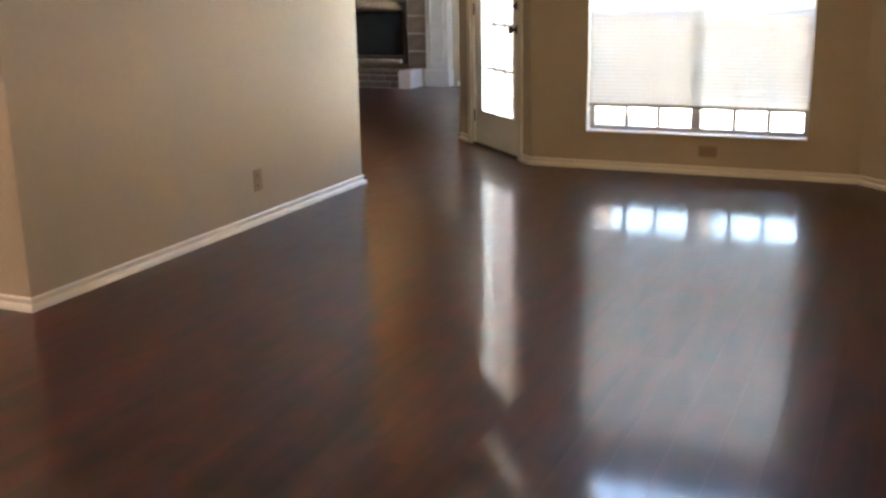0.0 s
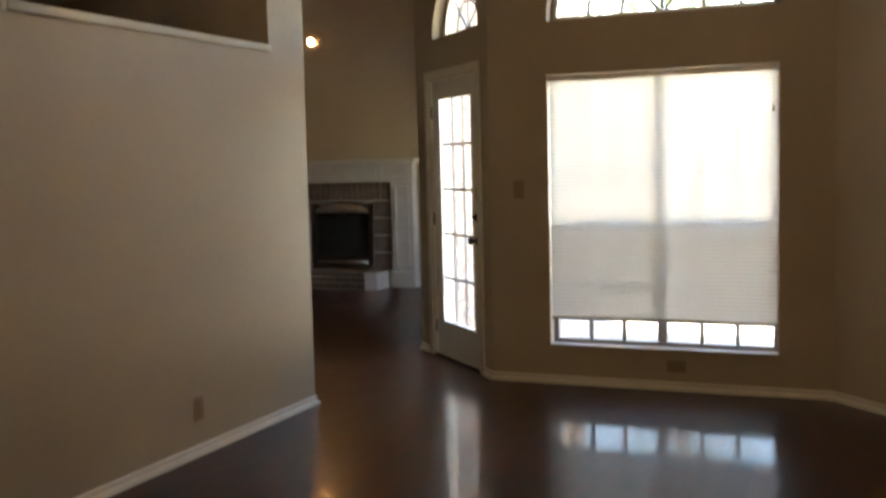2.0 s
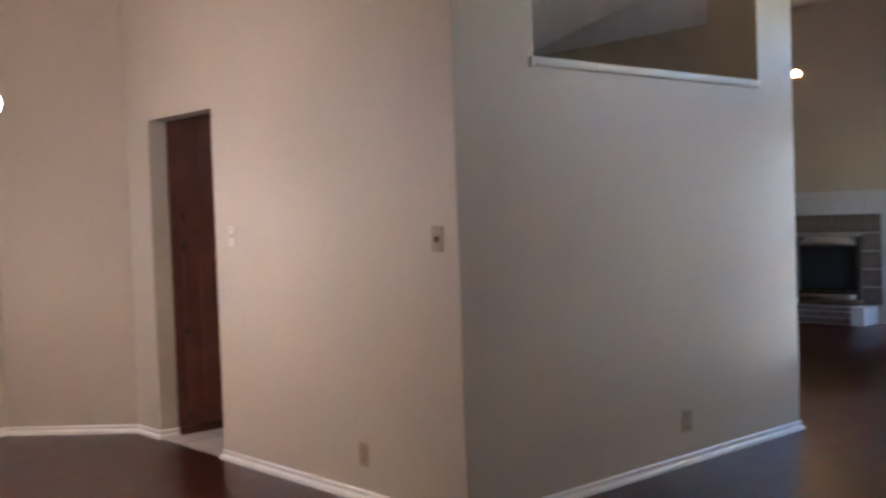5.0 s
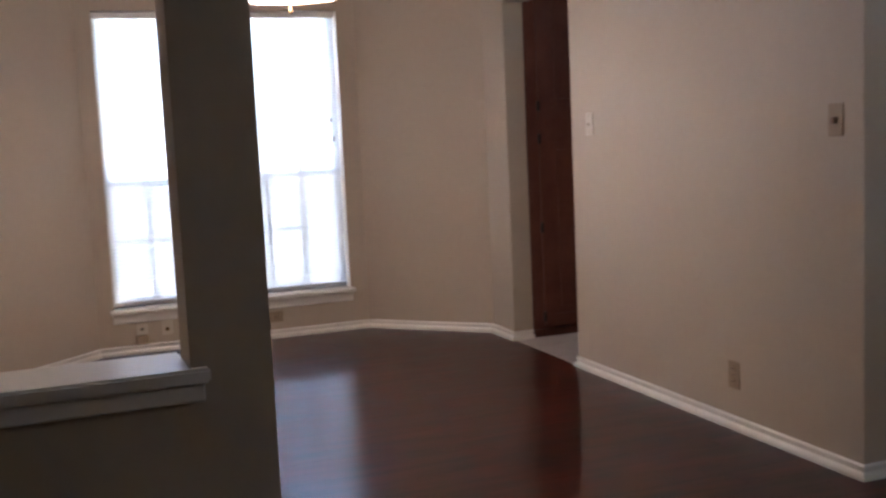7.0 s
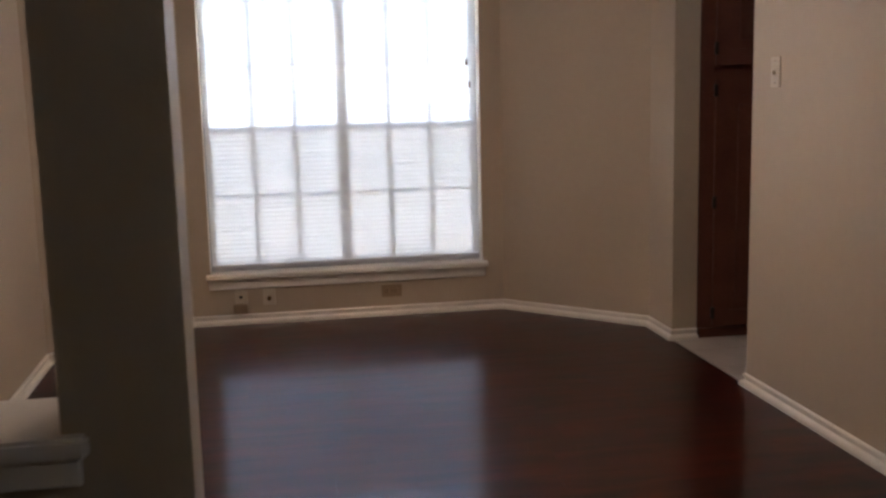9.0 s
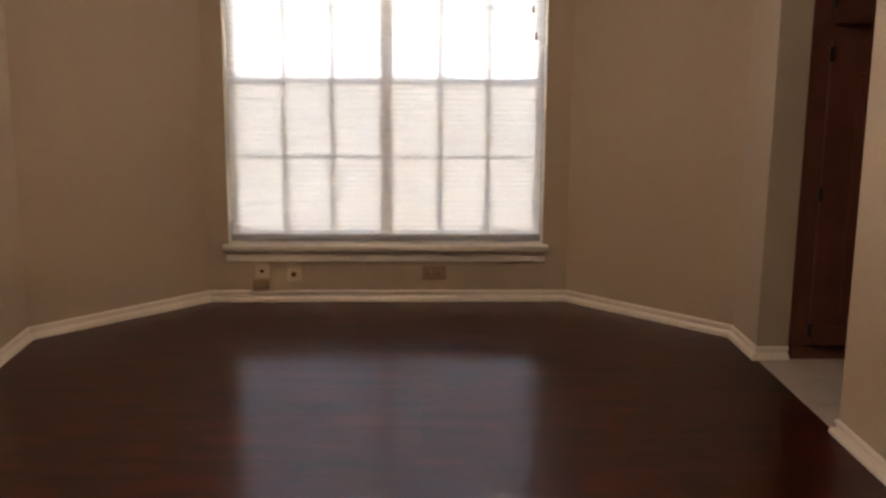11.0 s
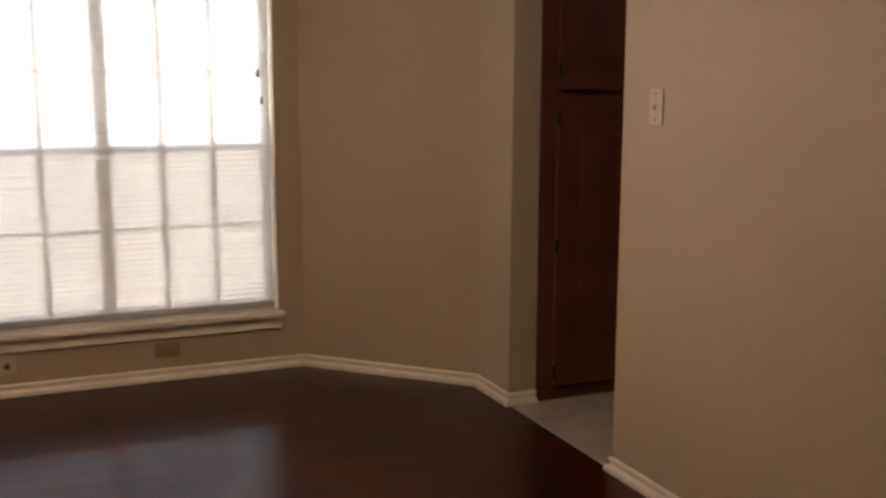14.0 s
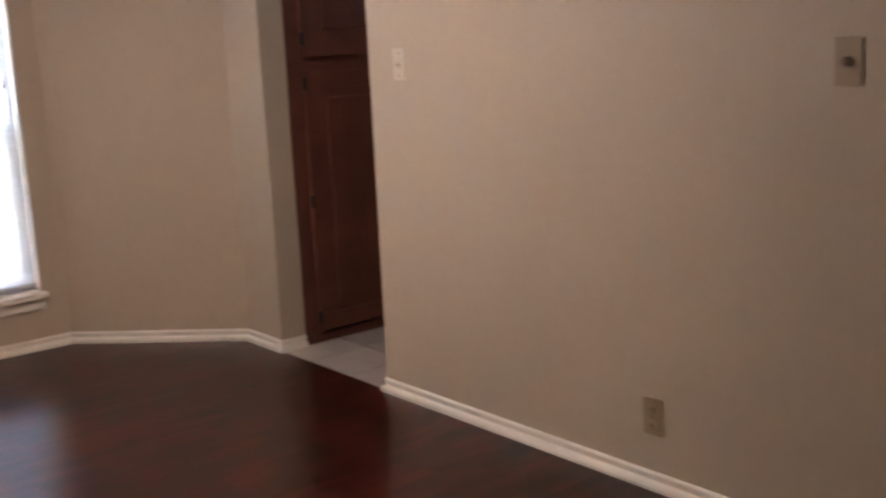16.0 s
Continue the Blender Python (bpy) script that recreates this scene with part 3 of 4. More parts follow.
# ---- fireplace ----
def fireplace():
    """White panelled mantel round a brick surround, a steel-trimmed firebox and a raised brick hearth."""
    f = thing("fireplace", "white panelled fireplace with brick surround and raised hearth", "fireplace", pose(-2.80, FIRE_Y, 0))
    # local x runs along the wall, y towards the room is negative
    for s in (-1, 1):
        x0, x1 = sorted((s * 0.68, s * 0.965))
        pil = bmesh.new()
        bm_box(pil, x0, -0.13, 0.0, x1, -0.001, 1.235, bevel=0.004)
        pil = part("pilaster", pil, M_MANTEL, f)
        for z0, z1 in ((0.26, 0.66), (0.72, 1.18)):
            rim = bmesh.new()
            for a0, a1, b0, b1 in ((x0 + 0.055, x0 + 0.075, z0, z1), (x1 - 0.075, x1 - 0.055, z0, z1), (x0 + 0.075, x1 - 0.075, z0, z0 + 0.02), (x0 + 0.075, x1 - 0.075, z1 - 0.02, z1)):
                bm_box(rim, a0, -0.144, b0, a1, -0.129, b1, bevel=0.004)
            part("panel_moulding", rim, M_MANTEL, pil)
        bm = box(x0 - 0.012, -0.150, 0.0, x1 + 0.012, -0.001, 0.19, bevel=0.006)
        part("plinth", bm, M_MANTEL, f)
    bm = box(-0.965, -0.131, 1.2355, 0.965, -0.001, 1.44, bevel=0.004)
    frieze = part("frieze", bm, M_MANTEL, f)
    for x0, x1 in ((-0.92, -0.50), (-0.44, 0.02), (0.08, 0.50), (0.56, 0.92)):
        rim = bmesh.new()
        for a0, a1, b0, b1 in ((x0, x0 + 0.018, 1.275, 1.405), (x1 - 0.018, x1, 1.275, 1.405), (x0 + 0.018, x1 - 0.018, 1.275, 1.293), (x0 + 0.018, x1 - 0.018, 1.387, 1.405)):
            bm_box(rim, a0, -0.143, b0, a1, -0.130, b1, bevel=0.004)
        part("panel_moulding", rim, M_MANTEL, frieze)
    bm = bmesh.new()
    bm_box(bm, -0.995, -0.165, 1.4405, 0.995, -0.001, 1.466, bevel=0.008)
    bm_box(bm, -1.030, -0.205, 1.4665, 1.030, -0.001, 1.498, bevel=0.006)
    part("mantel_shelf", bm, M_MANTEL, f)
    # brick surround
    back = bmesh.new()
    bm_box(back, -0.679, -0.075, 0.20, -0.42, -0.002, 1.235)
    bm_box(back, 0.42, -0.075, 0.20, 0.679, -0.002, 1.235)
    bm_box(back, -0.42, -0.075, 0.98, 0.42, -0.002, 1.235)
    back = part("mortar_bed", back, M_MORTAR, f, "pale mortar")
    std = mesh_of(box(-0.031, -0.05, -0.10, 0.031, 0.05, 0.10, bevel=0.004), "brick", M_BRICK)
    lay = mesh_of(box(-0.122, -0.05, -0.092, 0.122, 0.05, 0.092, bevel=0.004), "brick", M_BRICK)
    for k in range(18):
        b = new("brick", std)
        b.parent, b.matrix_basis = back, pose(-0.637 + 0.075 * k, -0.042, 1.125, 0, 0, random.uniform(-1, 1))
    for s in (-1, 1):
        for k in range(4):
            b = new("brick", lay)
            b.parent, b.matrix_basis = back, pose(s * 0.552, -0.040 + random.uniform(-0.003, 0.003), 0.300 + 0.205 * k)
    # firebox
    bm = bmesh.new()
    bm_box(bm, -0.40, -0.03, 0.34, 0.40, -0.004, 0.96)
    part("firebox", bm, M_BLACK, f, "soot-black firebox opening")
    trim = bmesh.new()
    for a0, a1, b0, b1 in ((-0.415, -0.36, 0.25, 0.98), (0.36, 0.415, 0.25, 0.98), (-0.36, 0.36, 0.25, 0.345)):
        bm_box(trim, a0, -0.085, b0, a1, -0.031, b1, bevel=0.004)
    part("firebox_trim", trim, M_STEEL_DARK, f, "dark metal firebox frame")
    hood = bmesh.new()
    rings = []
    for k in range(17):
        c = math.cos(math.pi * k / 16)
        q = max(0.02, math.sin(math.pi * k / 16))
        rings.append([hood.verts.new((0.385 * c, -0.031 - dy * q, 0.865 + dz * q)) for dy, dz in ((0.0, 0.150), (0.050, 0.140), (0.090, 0.105), (0.110, 0.060), (0.115, 0.0), (0.0, 0.0))])
    for p, q in zip(rings, rings[1:]):
        for k in range(6):
            j = (k + 1) % 6
            hood.faces.new((p[k], q[k], q[j], p[j])).smooth = k < 4
    hood.faces.new(rings[0])
    hood.faces.new(rings[-1][::-1])
    part("hood", hood, M_STEEL, f, "shiny steel firebox hood")
    lip = bmesh.new()
    rings = []
    for k in range(17):
        q = max(0.03, math.sin(math.pi * k / 16))
        rings.append([lip.verts.new((0.345 * math.cos(math.pi * k / 16), -0.086 - dy * q, 0.252 + dz)) for dy, dz in ((0.0, 0.0), (0.060, 0.0), (0.085, 0.020), (0.090, 0.045), (0.075, 0.052), (0.0, 0.052))])
    for p, q in zip(rings, rings[1:]):
        for k in range(6):
            j = (k + 1) % 6
            lip.faces.new((p[k], q[k], q[j], p[j])).smooth = 0 < k < 4
    lip.faces.new(rings[0])
    lip.faces.new(rings[-1][::-1])
    part("ash_lip", lip, M_STEEL, f, "shiny curved steel lip")
    # hearth
    h = part("hearth", box(-0.665, -0.46, 0.0, 0.480, -0.151, 0.155, bevel=0.004), M_MORTAR, f, "raised brick hearth")
    top = mesh_of(box(-0.044, -0.16, -0.022, 0.044, 0.16, 0.022, bevel=0.004), "brick", M_BRICK)
    face = mesh_of(box(-0.095, -0.02, -0.030, 0.095, 0.02, 0.030, bevel=0.004), "brick", M_BRICK)
    for k in range(12):
        b = new("brick", top)
        b.parent, b.matrix_basis = h, pose(-0.615 + 0.095 * k, -0.312, 0.178)
    for row in range(2):
        for k in range(6):
            b = new("brick", face)
            b.parent, b.matrix_basis = h, pose(-0.57 + 0.2 * k - 0.06 * row + 0.03, -0.448, 0.042 + 0.07 * row)
    part("hearth_end", box(0.482, -0.475, 0.0, 0.640, -0.151, 0.205, bevel=0.006), M_MANTEL, f, "white painted end block")
    return f


# white mantel paint, the weaker light on it put into a darker colour
M_MANTEL = mat("dimmed_white_mantel_paint", (0.50, 0.445, 0.40), 0.4, var=0.08, scale=6, bump=0.05)
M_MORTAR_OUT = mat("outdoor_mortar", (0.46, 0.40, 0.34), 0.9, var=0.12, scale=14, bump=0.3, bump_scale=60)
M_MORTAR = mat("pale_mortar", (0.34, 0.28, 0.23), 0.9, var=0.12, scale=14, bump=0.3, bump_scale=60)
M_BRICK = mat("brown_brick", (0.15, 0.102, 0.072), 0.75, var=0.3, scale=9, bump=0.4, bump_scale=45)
M_STEEL_DARK = mat("dark_steel", (0.14, 0.12, 0.10), 0.35, 0.9, var=0.2, scale=10)
fireplace()


# ---- pantry cabinet in the kitchen doorway ----
def pantry():
    c = thing("pantry_cabinet", "tall dark-stained wooden pantry cabinet with panelled doors", "cabinet", pose(-2.92, 0.105, 0))
    part("body", box(-0.58, 0.03, 0.05, -0.02, 0.92, 2.30, bevel=0.004), M_CAB, c)
    part("toe_kick", box(-0.56, 0.04, 0.0, -0.006, 0.91, 0.05), M_CAB, c)
    part("face_frame", panel(rect(0.03, 0.05, 0.92, 2.30), [rect(0.12, 0.10, 0.86, 1.26), rect(0.12, 1.38, 0.86, 2.25)], 0.019), M_CAB, c, m=pose(-0.0195, 0, 0, 0, 0, 90))
    for z0, z1, hz in ((0.070, 1.285, (0.135, 0.69, 1.235)), (1.355, 2.275, (1.435, 2.18))):
        d = part("door", panel(rect(0.095, z0, 0.885, z1), [rect(0.165, z0 + 0.075, 0.815, z1 - 0.075)], 0.019), M_CAB, c, m=pose(0.020, 0, 0, 0, 0, 90))
        inner = bmesh.new()
        bm_box(inner, 0.1655, 0.004, z0 + 0.0755, 0.8145, 0.015, z1 - 0.0755)
        bm_box(inner, 0.21, -0.003, z0 + 0.12, 0.77, 0.004, z1 - 0.12, bevel=0.006)
        part("raised_panel", inner, M_CAB, d)
        for z in hz:
            part("hinge", box(0.082, -0.012, z - 0.03, 0.100, 0.002, z + 0.03, bevel=0.003), M_DARK, d, "dark metal hinge")
        part("knob", lathe([(0.006, 0), (0.006, 0.012), (0.015, 0.02), (0.013, 0.028), (0.002, 0.031)], 14, True), M_DARK, d, "dark metal knob", pose(0.85, 0, (z0 + 0.14) if z0 > 1 else (z1 - 0.14), 90))
    return c


pantry()
casing = bmesh.new()
for x0, x1, z0, z1 in ((-2.110, -2.050, 0.0, 2.118), (-2.895, -2.110, 2.060, 2.118)):
    bm_box(casing, x0, 0.131, z0, x1, 0.147, z1, bevel=0.004)
tagged(part("trim_kitchen_casing", casing, M_TRIM, None, "cream painted casing on the kitchen side of the doorway"), category="trim", kind="structure")


# ---- wall plates ----
def plate(name, label, category, m, material, w=0.072, h=0.117):
    """A wall plate; local x to the right, y into the wall, z up."""
    p = thing(name, label, category, m)
    part("cover_plate", box(-w / 2, -0.006, -h / 2, w / 2, -0.0005, h / 2, bevel=0.0025), material, p)
    for z in ((-h / 2 + 0.017, h / 2 - 0.017) if name == "light_switch" else (0.0,)):
        part("screw", lathe([(0.003, 0), (0.003, 0.0012), (0.001, 0.0016)], 10, True), M_DARK, p, m=pose(0, -0.006, z, 90))
    return p


def outlet(label, m, material):
    p = plate("power_outlet", label, "outlet", m, material)
    for z in (-0.026, 0.026):
        face = part("socket", lathe([(0.0165, 0), (0.0165, 0.002), (0.015, 0.003)], 20, True), material, p, m=pose(0, -0.0055, z, 90))
        for x in (-0.006, 0.006):
            part("slot", box(x - 0.0012, z - 0.005, 0.003, x + 0.0012, z + 0.004, 0.0036), M_BLACK, face, m=pose(0, -z, 0))
    return p


def face_y(x, y, z, rz=0, ry=0):
    return pose(x, y, z, 0, ry, rz)


outlet("almond plastic power outlet on the beige wall", face_y(-0.739, 0, 0.232), M_PLATE)
outlet("almond plastic power outlet low on the beige wall", face_y(0, 1.626, 0.235, 90), M_PLATE)
outlet("tan power outlet mounted sideways above the baseboard", face_y(1.990, 3.755, 0.150, 0, 90), M_PLATE)
outlet("tan power outlet mounted sideways under the window sill", face_y(-3.900, -1.295, 0.142, 90, 90), M_PLATE)
phone = plate("phone_jack", "beige phone jack plate with a small tan box", "wall jack", face_y(-3.900, -2.140, 0.146, 90), M_PLASTIC, 0.07, 0.09)
part("socket", box(-0.009, -0.009, 0.000, 0.009, -0.0055, 0.014, bevel=0.002), M_BLACK, phone, "dark phone socket")
part("jack_box", box(-0.042, -0.036, -0.082, 0.034, -0.0065, -0.028, bevel=0.006), M_PLATE, phone, "small tan plastic box")
coax = plate("cable_plate", "cream cable plate with a round connector under the sill", "wall plate", face_y(-3.900, -1.985, 0.150, 90), M_PLASTIC, 0.07, 0.10)
part("connector", lathe([(0.013, 0), (0.013, 0.004), (0.006, 0.005), (0.006, 0.014), (0.002, 0.0145)], 16, True), M_BRASS, coax, "small brass cable connector", pose(0, -0.006, -0.012, 90))


def toggle_switch(label, m, material):
    s = plate("light_switch", label, "light switch", m, material)
    part("toggle", box(-0.005, -0.020, -0.010, 0.005, -0.006, 0.006, bevel=0.002), material, s)
    return s


toggle_switch("cream toggle light switch beside the kitchen doorway", face_y(-1.915, 0, 1.312), M_PLASTIC)
toggle_switch("tan toggle light switch between the door and window", face_y(0.990, 3.755, 1.25), M_PLATE)
dim = plate("dimmer_switch", "tan dimmer switch plate with a brown knob", "light switch", face_y(-0.133, 0, 1.285), M_PLATE, 0.072, 0.117)
part("knob", lathe([(0.013, 0), (0.012, 0.014), (0.010, 0.018), (0.002, 0.019)], 24, True), M_PLATE_BROWN, dim, "brown round knob", pose(0, -0.006, 0, 90))


# ---- lamps ----
def chandelier_bells():
    """A brass light with four frosted bells on curved arms, hung on a rod from the ceiling."""
    c = thing("chandelier", "brass chandelier with four lit frosted glass bells", "chandelier", pose(1.83, 0.98, 0))
    part("canopy", lathe([(0.001, CEIL - 0.045), (0.03, CEIL - 0.04), (0.065, CEIL - 0.012), (0.068, CEIL - 0.001)], 28, True), M_BRASS, c)
    part("rod", tube([(0, 0, CEIL - 0.04), (0, 0, 2.56)], 0.008, 10), M_BRASS, c)
    part("hub", lathe([(0.004, 2.28), (0.018, 2.30), (0.012, 2.34), (0.040, 2.40), (0.045, 2.46), (0.020, 2.52), (0.012, 2.58)], 28, True), M_BRASS, c)
    for k in range(4):
        a = radians(65 + 90 * k)
        ca, sa = math.cos(a), math.sin(a)
        pts = [(ca * r, sa * r, z) for r, z in ((0.035, 2.44), (0.065, 2.475), (0.082, 2.475), (0.096, 2.448))]
        arm = part("arm", tube(pts, 0.007, 8), M_BRASS, c)
        bell = lathe([(0.022, 0.0), (0.034, -0.012), (0.055, -0.05), (0.072, -0.095), (0.088, -0.135), (0.092, -0.142), (0.086, -0.136), (0.066, -0.09), (0.045, -0.045), (0.02, -0.006)], 32)
        tilt = Matrix.Translation((ca * 0.090, sa * 0.090, 2.445)) @ pose(0, 0, 0, 0, 0, math.degrees(a)) @ pose(0, 0, 0, 0, -30, 0) @ Matrix.Diagonal((0.80, 0.80, 0.98, 1))
        part("glass_bell", bell, M_LAMPGLASS, c, "lit frosted glass bell", tilt)
        part("socket", lathe([(0.016, -0.012), (0.024, -0.004), (0.020, 0.02), (0.006, 0.03)], 18, True), M_BRASS, c, m=tilt)
    return c


def chandelier_panels():
    """A brass and glass panel pendant over the dining room."""
    c = thing("pendant_chandelier", "brass pendant chandelier with lit cream glass panels", "chandelier", pose(-1.80, -1.56, 0))
    part("canopy", lathe([(0.001, CEIL - 0.045), (0.03, CEIL - 0.04), (0.06, CEIL - 0.012), (0.064, CEIL - 0.001)], 28, True), M_BRASS, c)
    part("chain", tube([(0, 0, CEIL - 0.04), (0, 0, 2.25)], 0.005, 8), M_BRASS, c)
    part("cap", lathe([(0.075, 2.165), (0.060, 2.20), (0.020, 2.235), (0.010, 2.26)], 24, True), M_BRASS, c)
    n = 8
    def ring(r, z, k):
        a = 2 * math.pi * (k + 0.5) / n
        return Vector((r * math.cos(a), r * math.sin(a), z))
    tiers = [(0.070, 2.170), (0.235, 2.055), (0.262, 1.985), (0.236, 1.925)]
    for i in range(3):
        for k in range(n):
            q = [ring(*tiers[i], k), ring(*tiers[i], k + 1), ring(*tiers[i + 1], k + 1), ring(*tiers[i + 1], k)]
            inset = sum(q, Vector()) / 4
            q = [p + (inset - p) * 0.03 for p in q]
            nrm = (q[1] - q[0]).cross(q[2] - q[1]).normalized() * 0.004
            bm = bmesh.new()
            lo, hi = [bm.verts.new(p) for p in q], [bm.verts.new(p + nrm) for p in q]
            bm.faces.new(lo)
            bm.faces.new(hi[::-1])
            for j in range(4):
                jj = (j + 1) % 4
                bm.faces.new((lo[j], hi[j], hi[jj], lo[jj]))
            part("glass_panel", bm, M_PANELGLASS if i else M_DOMEGLASS, c)
    for k in range(n):
        part("rib", tube([ring(*t, k) for t in tiers], 0.0045, 6), M_BRASS, c)
    for r, z in tiers[1:]:
        part("brass_band", tube([ring(r, z, k) for k in range(n)] + [ring(r, z, 0)], 0.006, 6), M_BRASS, c)
    part("bulb", lathe([(0.002, 1.98), (0.022, 1.99), (0.030, 2.02), (0.022, 2.06), (0.012, 2.09)], 18, True), M_LAMPGLASS, c, "lit bulb")
    part("finial", lathe([(0.002, 1.855), (0.012, 1.865), (0.006, 1.88), (0.004, 1.985)], 14, True), M_BRASS, c)
    return c


chandelier_bells()
chandelier_panels()

spot = thing("wall_spotlight", "small lit spotlight on the wall above the mantel", "spotlight", pose(-3.13, FIRE_Y, 2.91) @ Matrix.Scale(0.66, 4))
part("mount", lathe([(0.045, 0), (0.045, 0.012), (0.02, 0.02), (0.016, 0.05)], 20, True), M_DARK, spot, m=pose(0, 0, 0, 90))
part("lamp_head", lathe([(0.030, 0), (0.052, 0.03), (0.062, 0.10), (0.060, 0.105), (0.050, 0.06)], 24), M_WHITE, spot, m=pose(0, -0.05, 0, 90))
part("lens", lathe([(0.001, 0.112), (0.035, 0.110), (0.058, 0.100)], 24), M_SPOT, spot, "glowing lens", pose(0, -0.05, 0, 90))


def downlight(x, y):
    d = thing("recessed_downlight", "round recessed ceiling downlight, lit", "ceiling light", pose(x, y, CEIL), group="recessed downlights")
    part("trim_ring", lathe([(0.10, -0.001), (0.10, -0.008), (0.082, -0.010), (0.078, -0.001)], 28), M_WHITE, d)
    part("lens", lathe([(0.001, -0.004), (0.078, -0.004)], 28), M_DOWN, d, "glowing lens")
    return d


downlight(-2.96, 5.36)
vent = thing("ceiling_vent", "dark slatted ceiling air vent", "vent", pose(-4.80, 7.00, CEIL, 0, 0, 0))
part("frame", panel(rect(-0.20, -0.09, 0.20, 0.09), [rect(-0.17, -0.06, 0.17, 0.06)], 0.012), M_FRAME, vent, m=pose(0, 0, -0.013, 90))
for k in range(6):
    part("slat", box(-0.168, -0.008, -0.001, 0.168, 0.008, 0.001), M_DARK, vent, m=pose(0, -0.05 + 0.02 * k, -0.008, 40))
hatch = tagged(part("attic_hatch", box(-0.62, -0.40, -0.014, 0.62, 0.40, -0.001, bevel=0.004), M_CEIL, None, "painted attic hatch panel in the ceiling", pose(-3.35, 4.55, CEIL, 0, 0, 16)), category="hatch")

# ---- outdoors ----
tagged(part("ground", box(-300, -300, -0.60, 300, 300, -0.20), M_GROUND, None, "sunlit lawn around the house"), category="ground", kind="structure")


def quads(name, blocks, material, label, category, m=None, parent=None):
    """Many small blocks (x0, y0, z0, x1, y1, z1) in one mesh."""
    vs, fs = [], []
    for x0, y0, z0, x1, y1, z1 in blocks:
        b = len(vs)
        vs += [(x0, y0, z0), (x1, y0, z0), (x1, y1, z0), (x0, y1, z0), (x0, y0, z1), (x1, y0, z1), (x1, y1, z1), (x0, y1, z1)]
        fs += [(b, b + 3, b + 2, b + 1), (b + 4, b + 5, b + 6, b + 7), (b, b + 1, b + 5, b + 4), (b + 1, b + 2, b + 6, b + 5), (b + 2, b + 3, b + 7, b + 6), (b + 3, b, b + 4, b + 7)]
    me = bpy.data.meshes.new(name)
    me.from_pydata(vs, [], fs)
    me.materials.append(material)
    ob = new(name, me)
    if m is not None:
        ob.matrix_basis = m
    if parent is not None:
        ob.parent = parent
    return tagged(ob, label, category, kind="stuff") if label else ob


rows = []
for r in range(42):
    y = 4.74 - (0.12 if r % 2 else 0)
    while y < 8.5:
        if -0.15 + 0.085 * r > 1.9 or -0.15 + 0.085 * r < 0.25 or y > 7.75 or y + 0.228 < 6.65:
            rows.append((0.05, max(4.74, y), -0.15 + 0.085 * r, 0.105 + random.uniform(-0.003, 0.003), min(8.55, y + 0.228), -0.15 + 0.085 * r + 0.074))
        y += 0.24
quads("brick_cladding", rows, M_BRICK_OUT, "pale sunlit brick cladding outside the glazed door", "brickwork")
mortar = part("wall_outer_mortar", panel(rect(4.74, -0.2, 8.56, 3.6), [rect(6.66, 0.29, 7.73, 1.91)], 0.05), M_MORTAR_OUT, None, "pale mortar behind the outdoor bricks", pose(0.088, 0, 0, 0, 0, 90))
tagged(mortar, category="wall", kind="structure")


def fence(p0, p1, h):
    L = dist(p0, p1)
    f = thing("fence", "weathered wooden board fence behind the lawn", "fence", along(p0, p1, -0.2))
    quads("boards", [(0.15 * k, 0, 0, 0.15 * k + 0.138, 0.02, h + random.uniform(-0.02, 0.02)) for k in range(int(L / 0.15))], M_FENCE, "", "", parent=f)
    for z in (0.35, h - 0.3):
        part("rail", box(0, 0.021, z, L, 0.06, z + 0.09, bevel=0.005), M_FENCE, f)
    return f


M_FENCE = mat("weathered_fence", (0.34, 0.28, 0.22), 0.85, var=0.25, scale=3, bump=0.3, bump_scale=40)
M_LEAF = mat("leaves", (0.07, 0.12, 0.045), 0.6, var=0.35, scale=3)
M_BARK = mat("bark", (0.12, 0.09, 0.065), 0.9, var=0.3, scale=6, bump=0.6, bump_scale=25)
fence((-6, 15.5), (14, 15.5), 1.9)


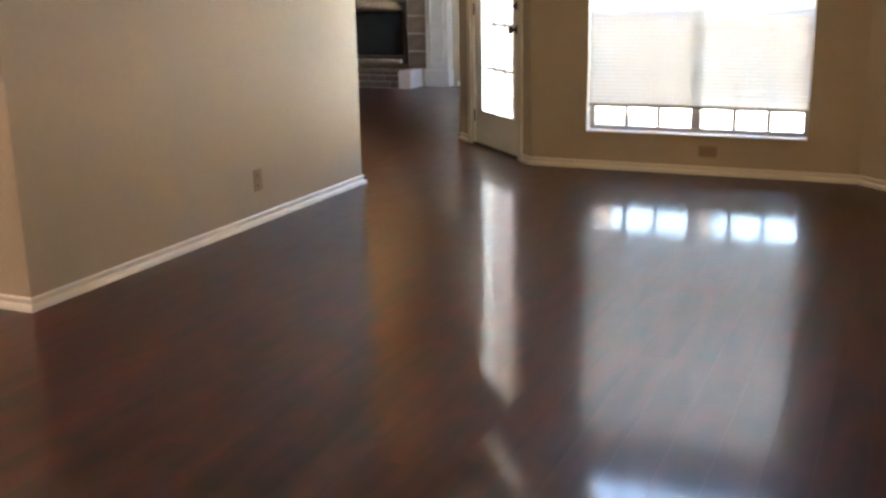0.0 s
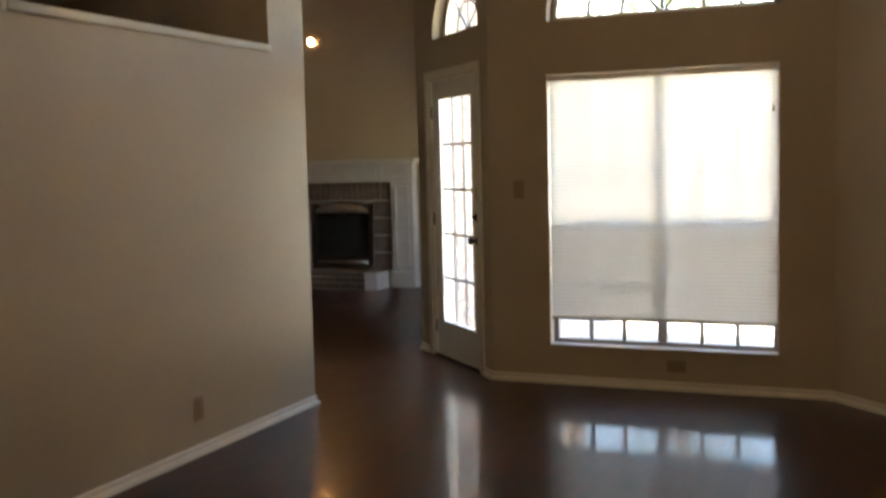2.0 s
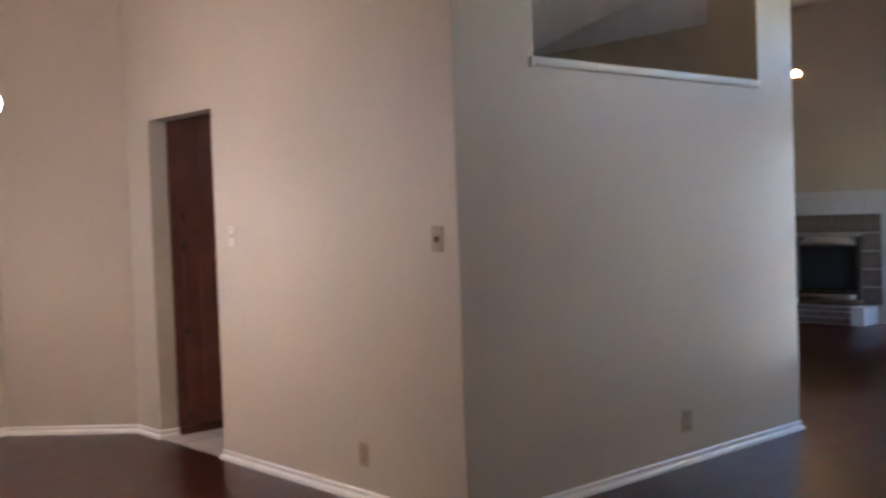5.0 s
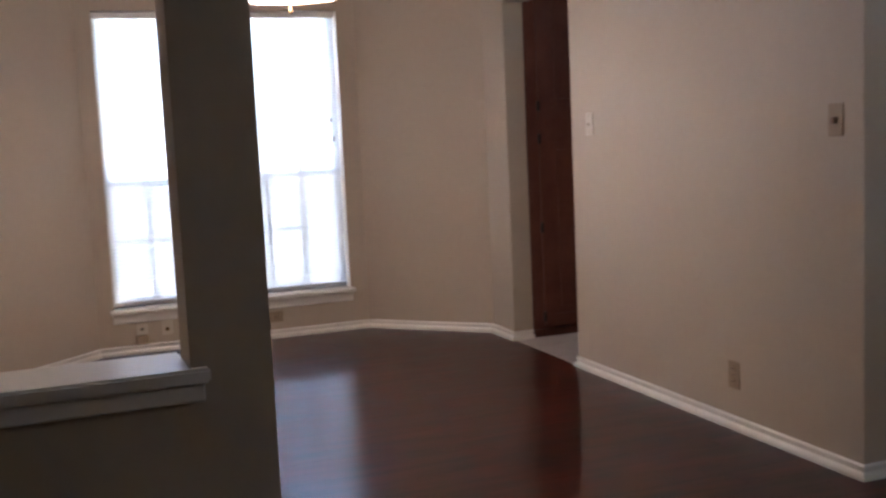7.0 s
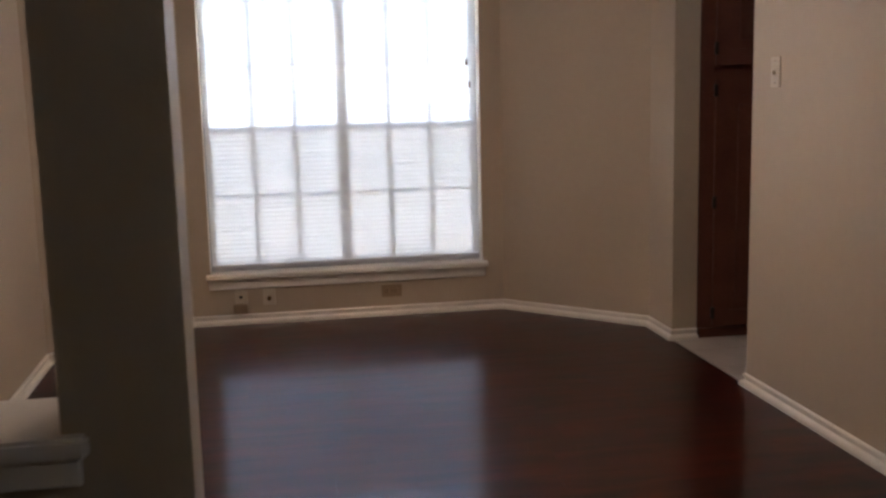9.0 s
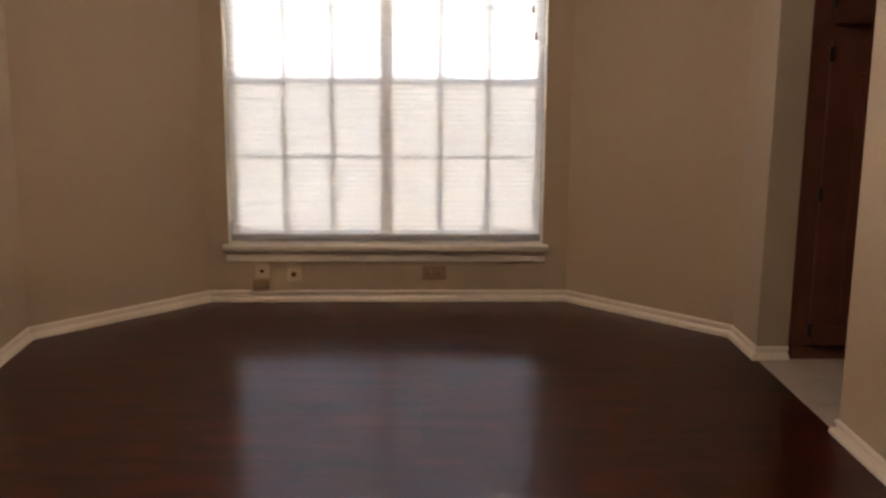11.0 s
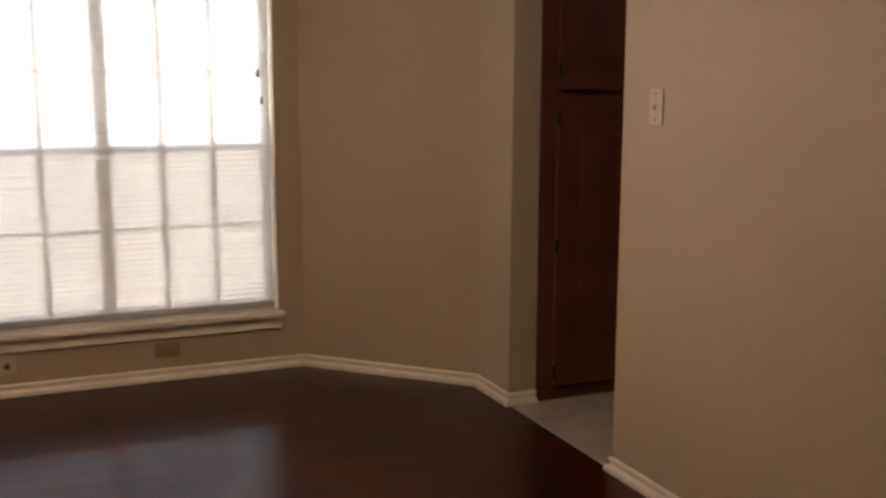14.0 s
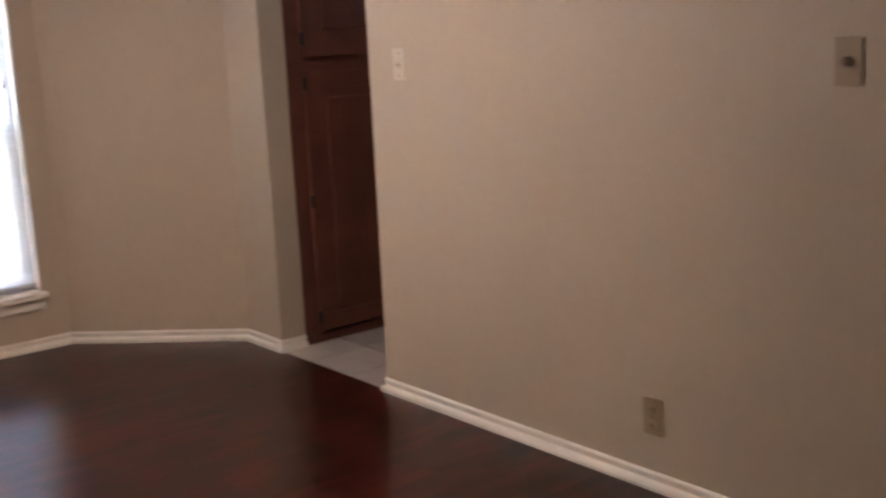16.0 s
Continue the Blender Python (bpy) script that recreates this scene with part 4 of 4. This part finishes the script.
def tree(x, y, h, r, seed):
    """A tapered trunk with limbs and a loose crown of leaf clumps."""
    rng = random.Random(seed)
    t = thing("tree", "leafy garden tree behind the house", "tree", pose(x, y, -0.2))
    trunk = bmesh.new()
    segs = [(0, 0, 0), (0.05, 0.03, h * 0.25), (-0.03, 0.06, h * 0.5), (0.04, 0.0, h * 0.8)]
    rad = (0.17, 0.13, 0.10, 0.04)
    rings = [[trunk.verts.new((px + rr * math.cos(2 * math.pi * k / 10), py + rr * math.sin(2 * math.pi * k / 10), pz)) for k in range(10)] for (px, py, pz), rr in zip(segs, rad)]
    for a, b in zip(rings, rings[1:]):
        for k in range(10):
            trunk.faces.new((a[k], a[(k + 1) % 10], b[(k + 1) % 10], b[k]))
    trunk = part("trunk", trunk, M_BARK, t)
    tips = []
    for k in range(9):
        a, z = rng.uniform(0, 6.28), h * rng.uniform(0.35, 0.7)
        tip = (r * 0.7 * math.cos(a), r * 0.7 * math.sin(a), z + h * rng.uniform(0.1, 0.3))
        tips.append(tip)
        part("limb", tube([(0, 0, z), (tip[0] * 0.5, tip[1] * 0.5, z + 0.3), tip], 0.03, 6), M_BARK, t)
    vs, fs = [], []
    for k in range(2600):
        c = Vector(rng.choice(tips)) + Vector((rng.gauss(0, r * 0.28), rng.gauss(0, r * 0.28), rng.gauss(0, r * 0.22)))
        q = Euler((rng.uniform(0, 6.3), rng.uniform(0, 6.3), rng.uniform(0, 6.3))).to_quaternion()
        s = rng.uniform(0.05, 0.11)
        b = len(vs)
        vs += [tuple(c + q @ Vector(p)) for p in ((-s, 0, 0), (0, -s * 0.4, 0.01), (s, 0, 0), (0, s * 0.4, 0.01))]
        fs.append((b, b + 1, b + 2, b + 3))
    me = bpy.data.meshes.new("crown")
    me.from_pydata(vs, [], fs)
    me.materials.append(M_LEAF)
    crown = new("crown", me)
    crown.parent = t
    return t


tree(0.2, 14.2, 6.0, 2.0, 3)
tagged(part("patio", box(-0.02, 3.95, -0.199, 7, 9.5, -0.12), M_PATIO, None, "pale sunlit concrete patio"), category="patio", kind="structure")
tagged(part("driveway", box(-290, -200, -0.199, -4.15, 200, -0.12), M_DRIVE, None, "grey sunlit concrete drive"), category="driveway", kind="structure")

# ---- floor boards and tiles ----
def board_spans(x):
    """The stretches of floor along y at x, inside the walls."""
    low = -6.4 if x > 0.03 else -3.06 if x > -3.25 else -2.47 - (x + 3.9)
    if x < -0.10:
        high = 0.0 if x > -3.25 else -0.59 + (x + 3.9)
        far = (2.70, 8.41)
        if x < -3.98:
            return [far]
        return [(low, high), far] if x < -0.30 else [(low, 8.41)]
    return [(low, 4.66 - x if x < 0.79 else 3.83 if x < 2.9 else 6.74 - x)]


boards, near, x = [], [], -8.8
LENGTHS = (0.80, 1.00, 1.20, 1.40)
while x < 4.3:
    spans = board_spans(x + 0.063)
    for y0, y1 in spans:
        y = y0 - random.uniform(0, 0.8)
        while y < y1:
            n = random.choice(LENGTHS)
            e = y + n
            a, b = max(y, y0), min(e, y1)
            if a == y and b == e and x + 0.127 < 4.3 and -3.7 < x < 4.0 and -2.9 < (a + b) / 2 < 3.6 and len(near) < 300:
                near.append((x, a, n))
            elif b - a > 0.02:
                boards.append((x, a + 0.0002, -0.0115, min(x + 0.1266, 4.3), b - 0.0002, 0.0))
            y = e
    x += 0.127
wood = quads("floor_boards", boards, M_FLOOR, "dark reddish-brown glossy hand-scraped hardwood floor boards", "floor boards")
cut = {n: mesh_of(box(0, 0.0002, -0.0115, 0.1266, n - 0.0002, 0.0), "board", M_FLOOR) for n in LENGTHS}
for x, y, n in near:
    piece = new("board", cut[n])
    piece.parent, piece.matrix_basis = wood, pose(x, y, 0)
grout = tagged(part("floor_kitchen", box(-4.055, 0.001, -0.0118, -0.345, 2.619, -0.004), M_GROUT, None, "grey beige ceramic tiles with darker grout"), category="floor", kind="structure")
tile = mesh_of(box(-0.152, -0.152, -0.006, 0.152, 0.152, 0.006, bevel=0.003), "tile", M_TILE)
for i in range(9):
    for j in range(5):
        t = new("tile", tile)
        t.parent, t.matrix_basis = grout, pose(-4.10 + 0.31 * i, 0.158 + 0.31 * j, -0.004)
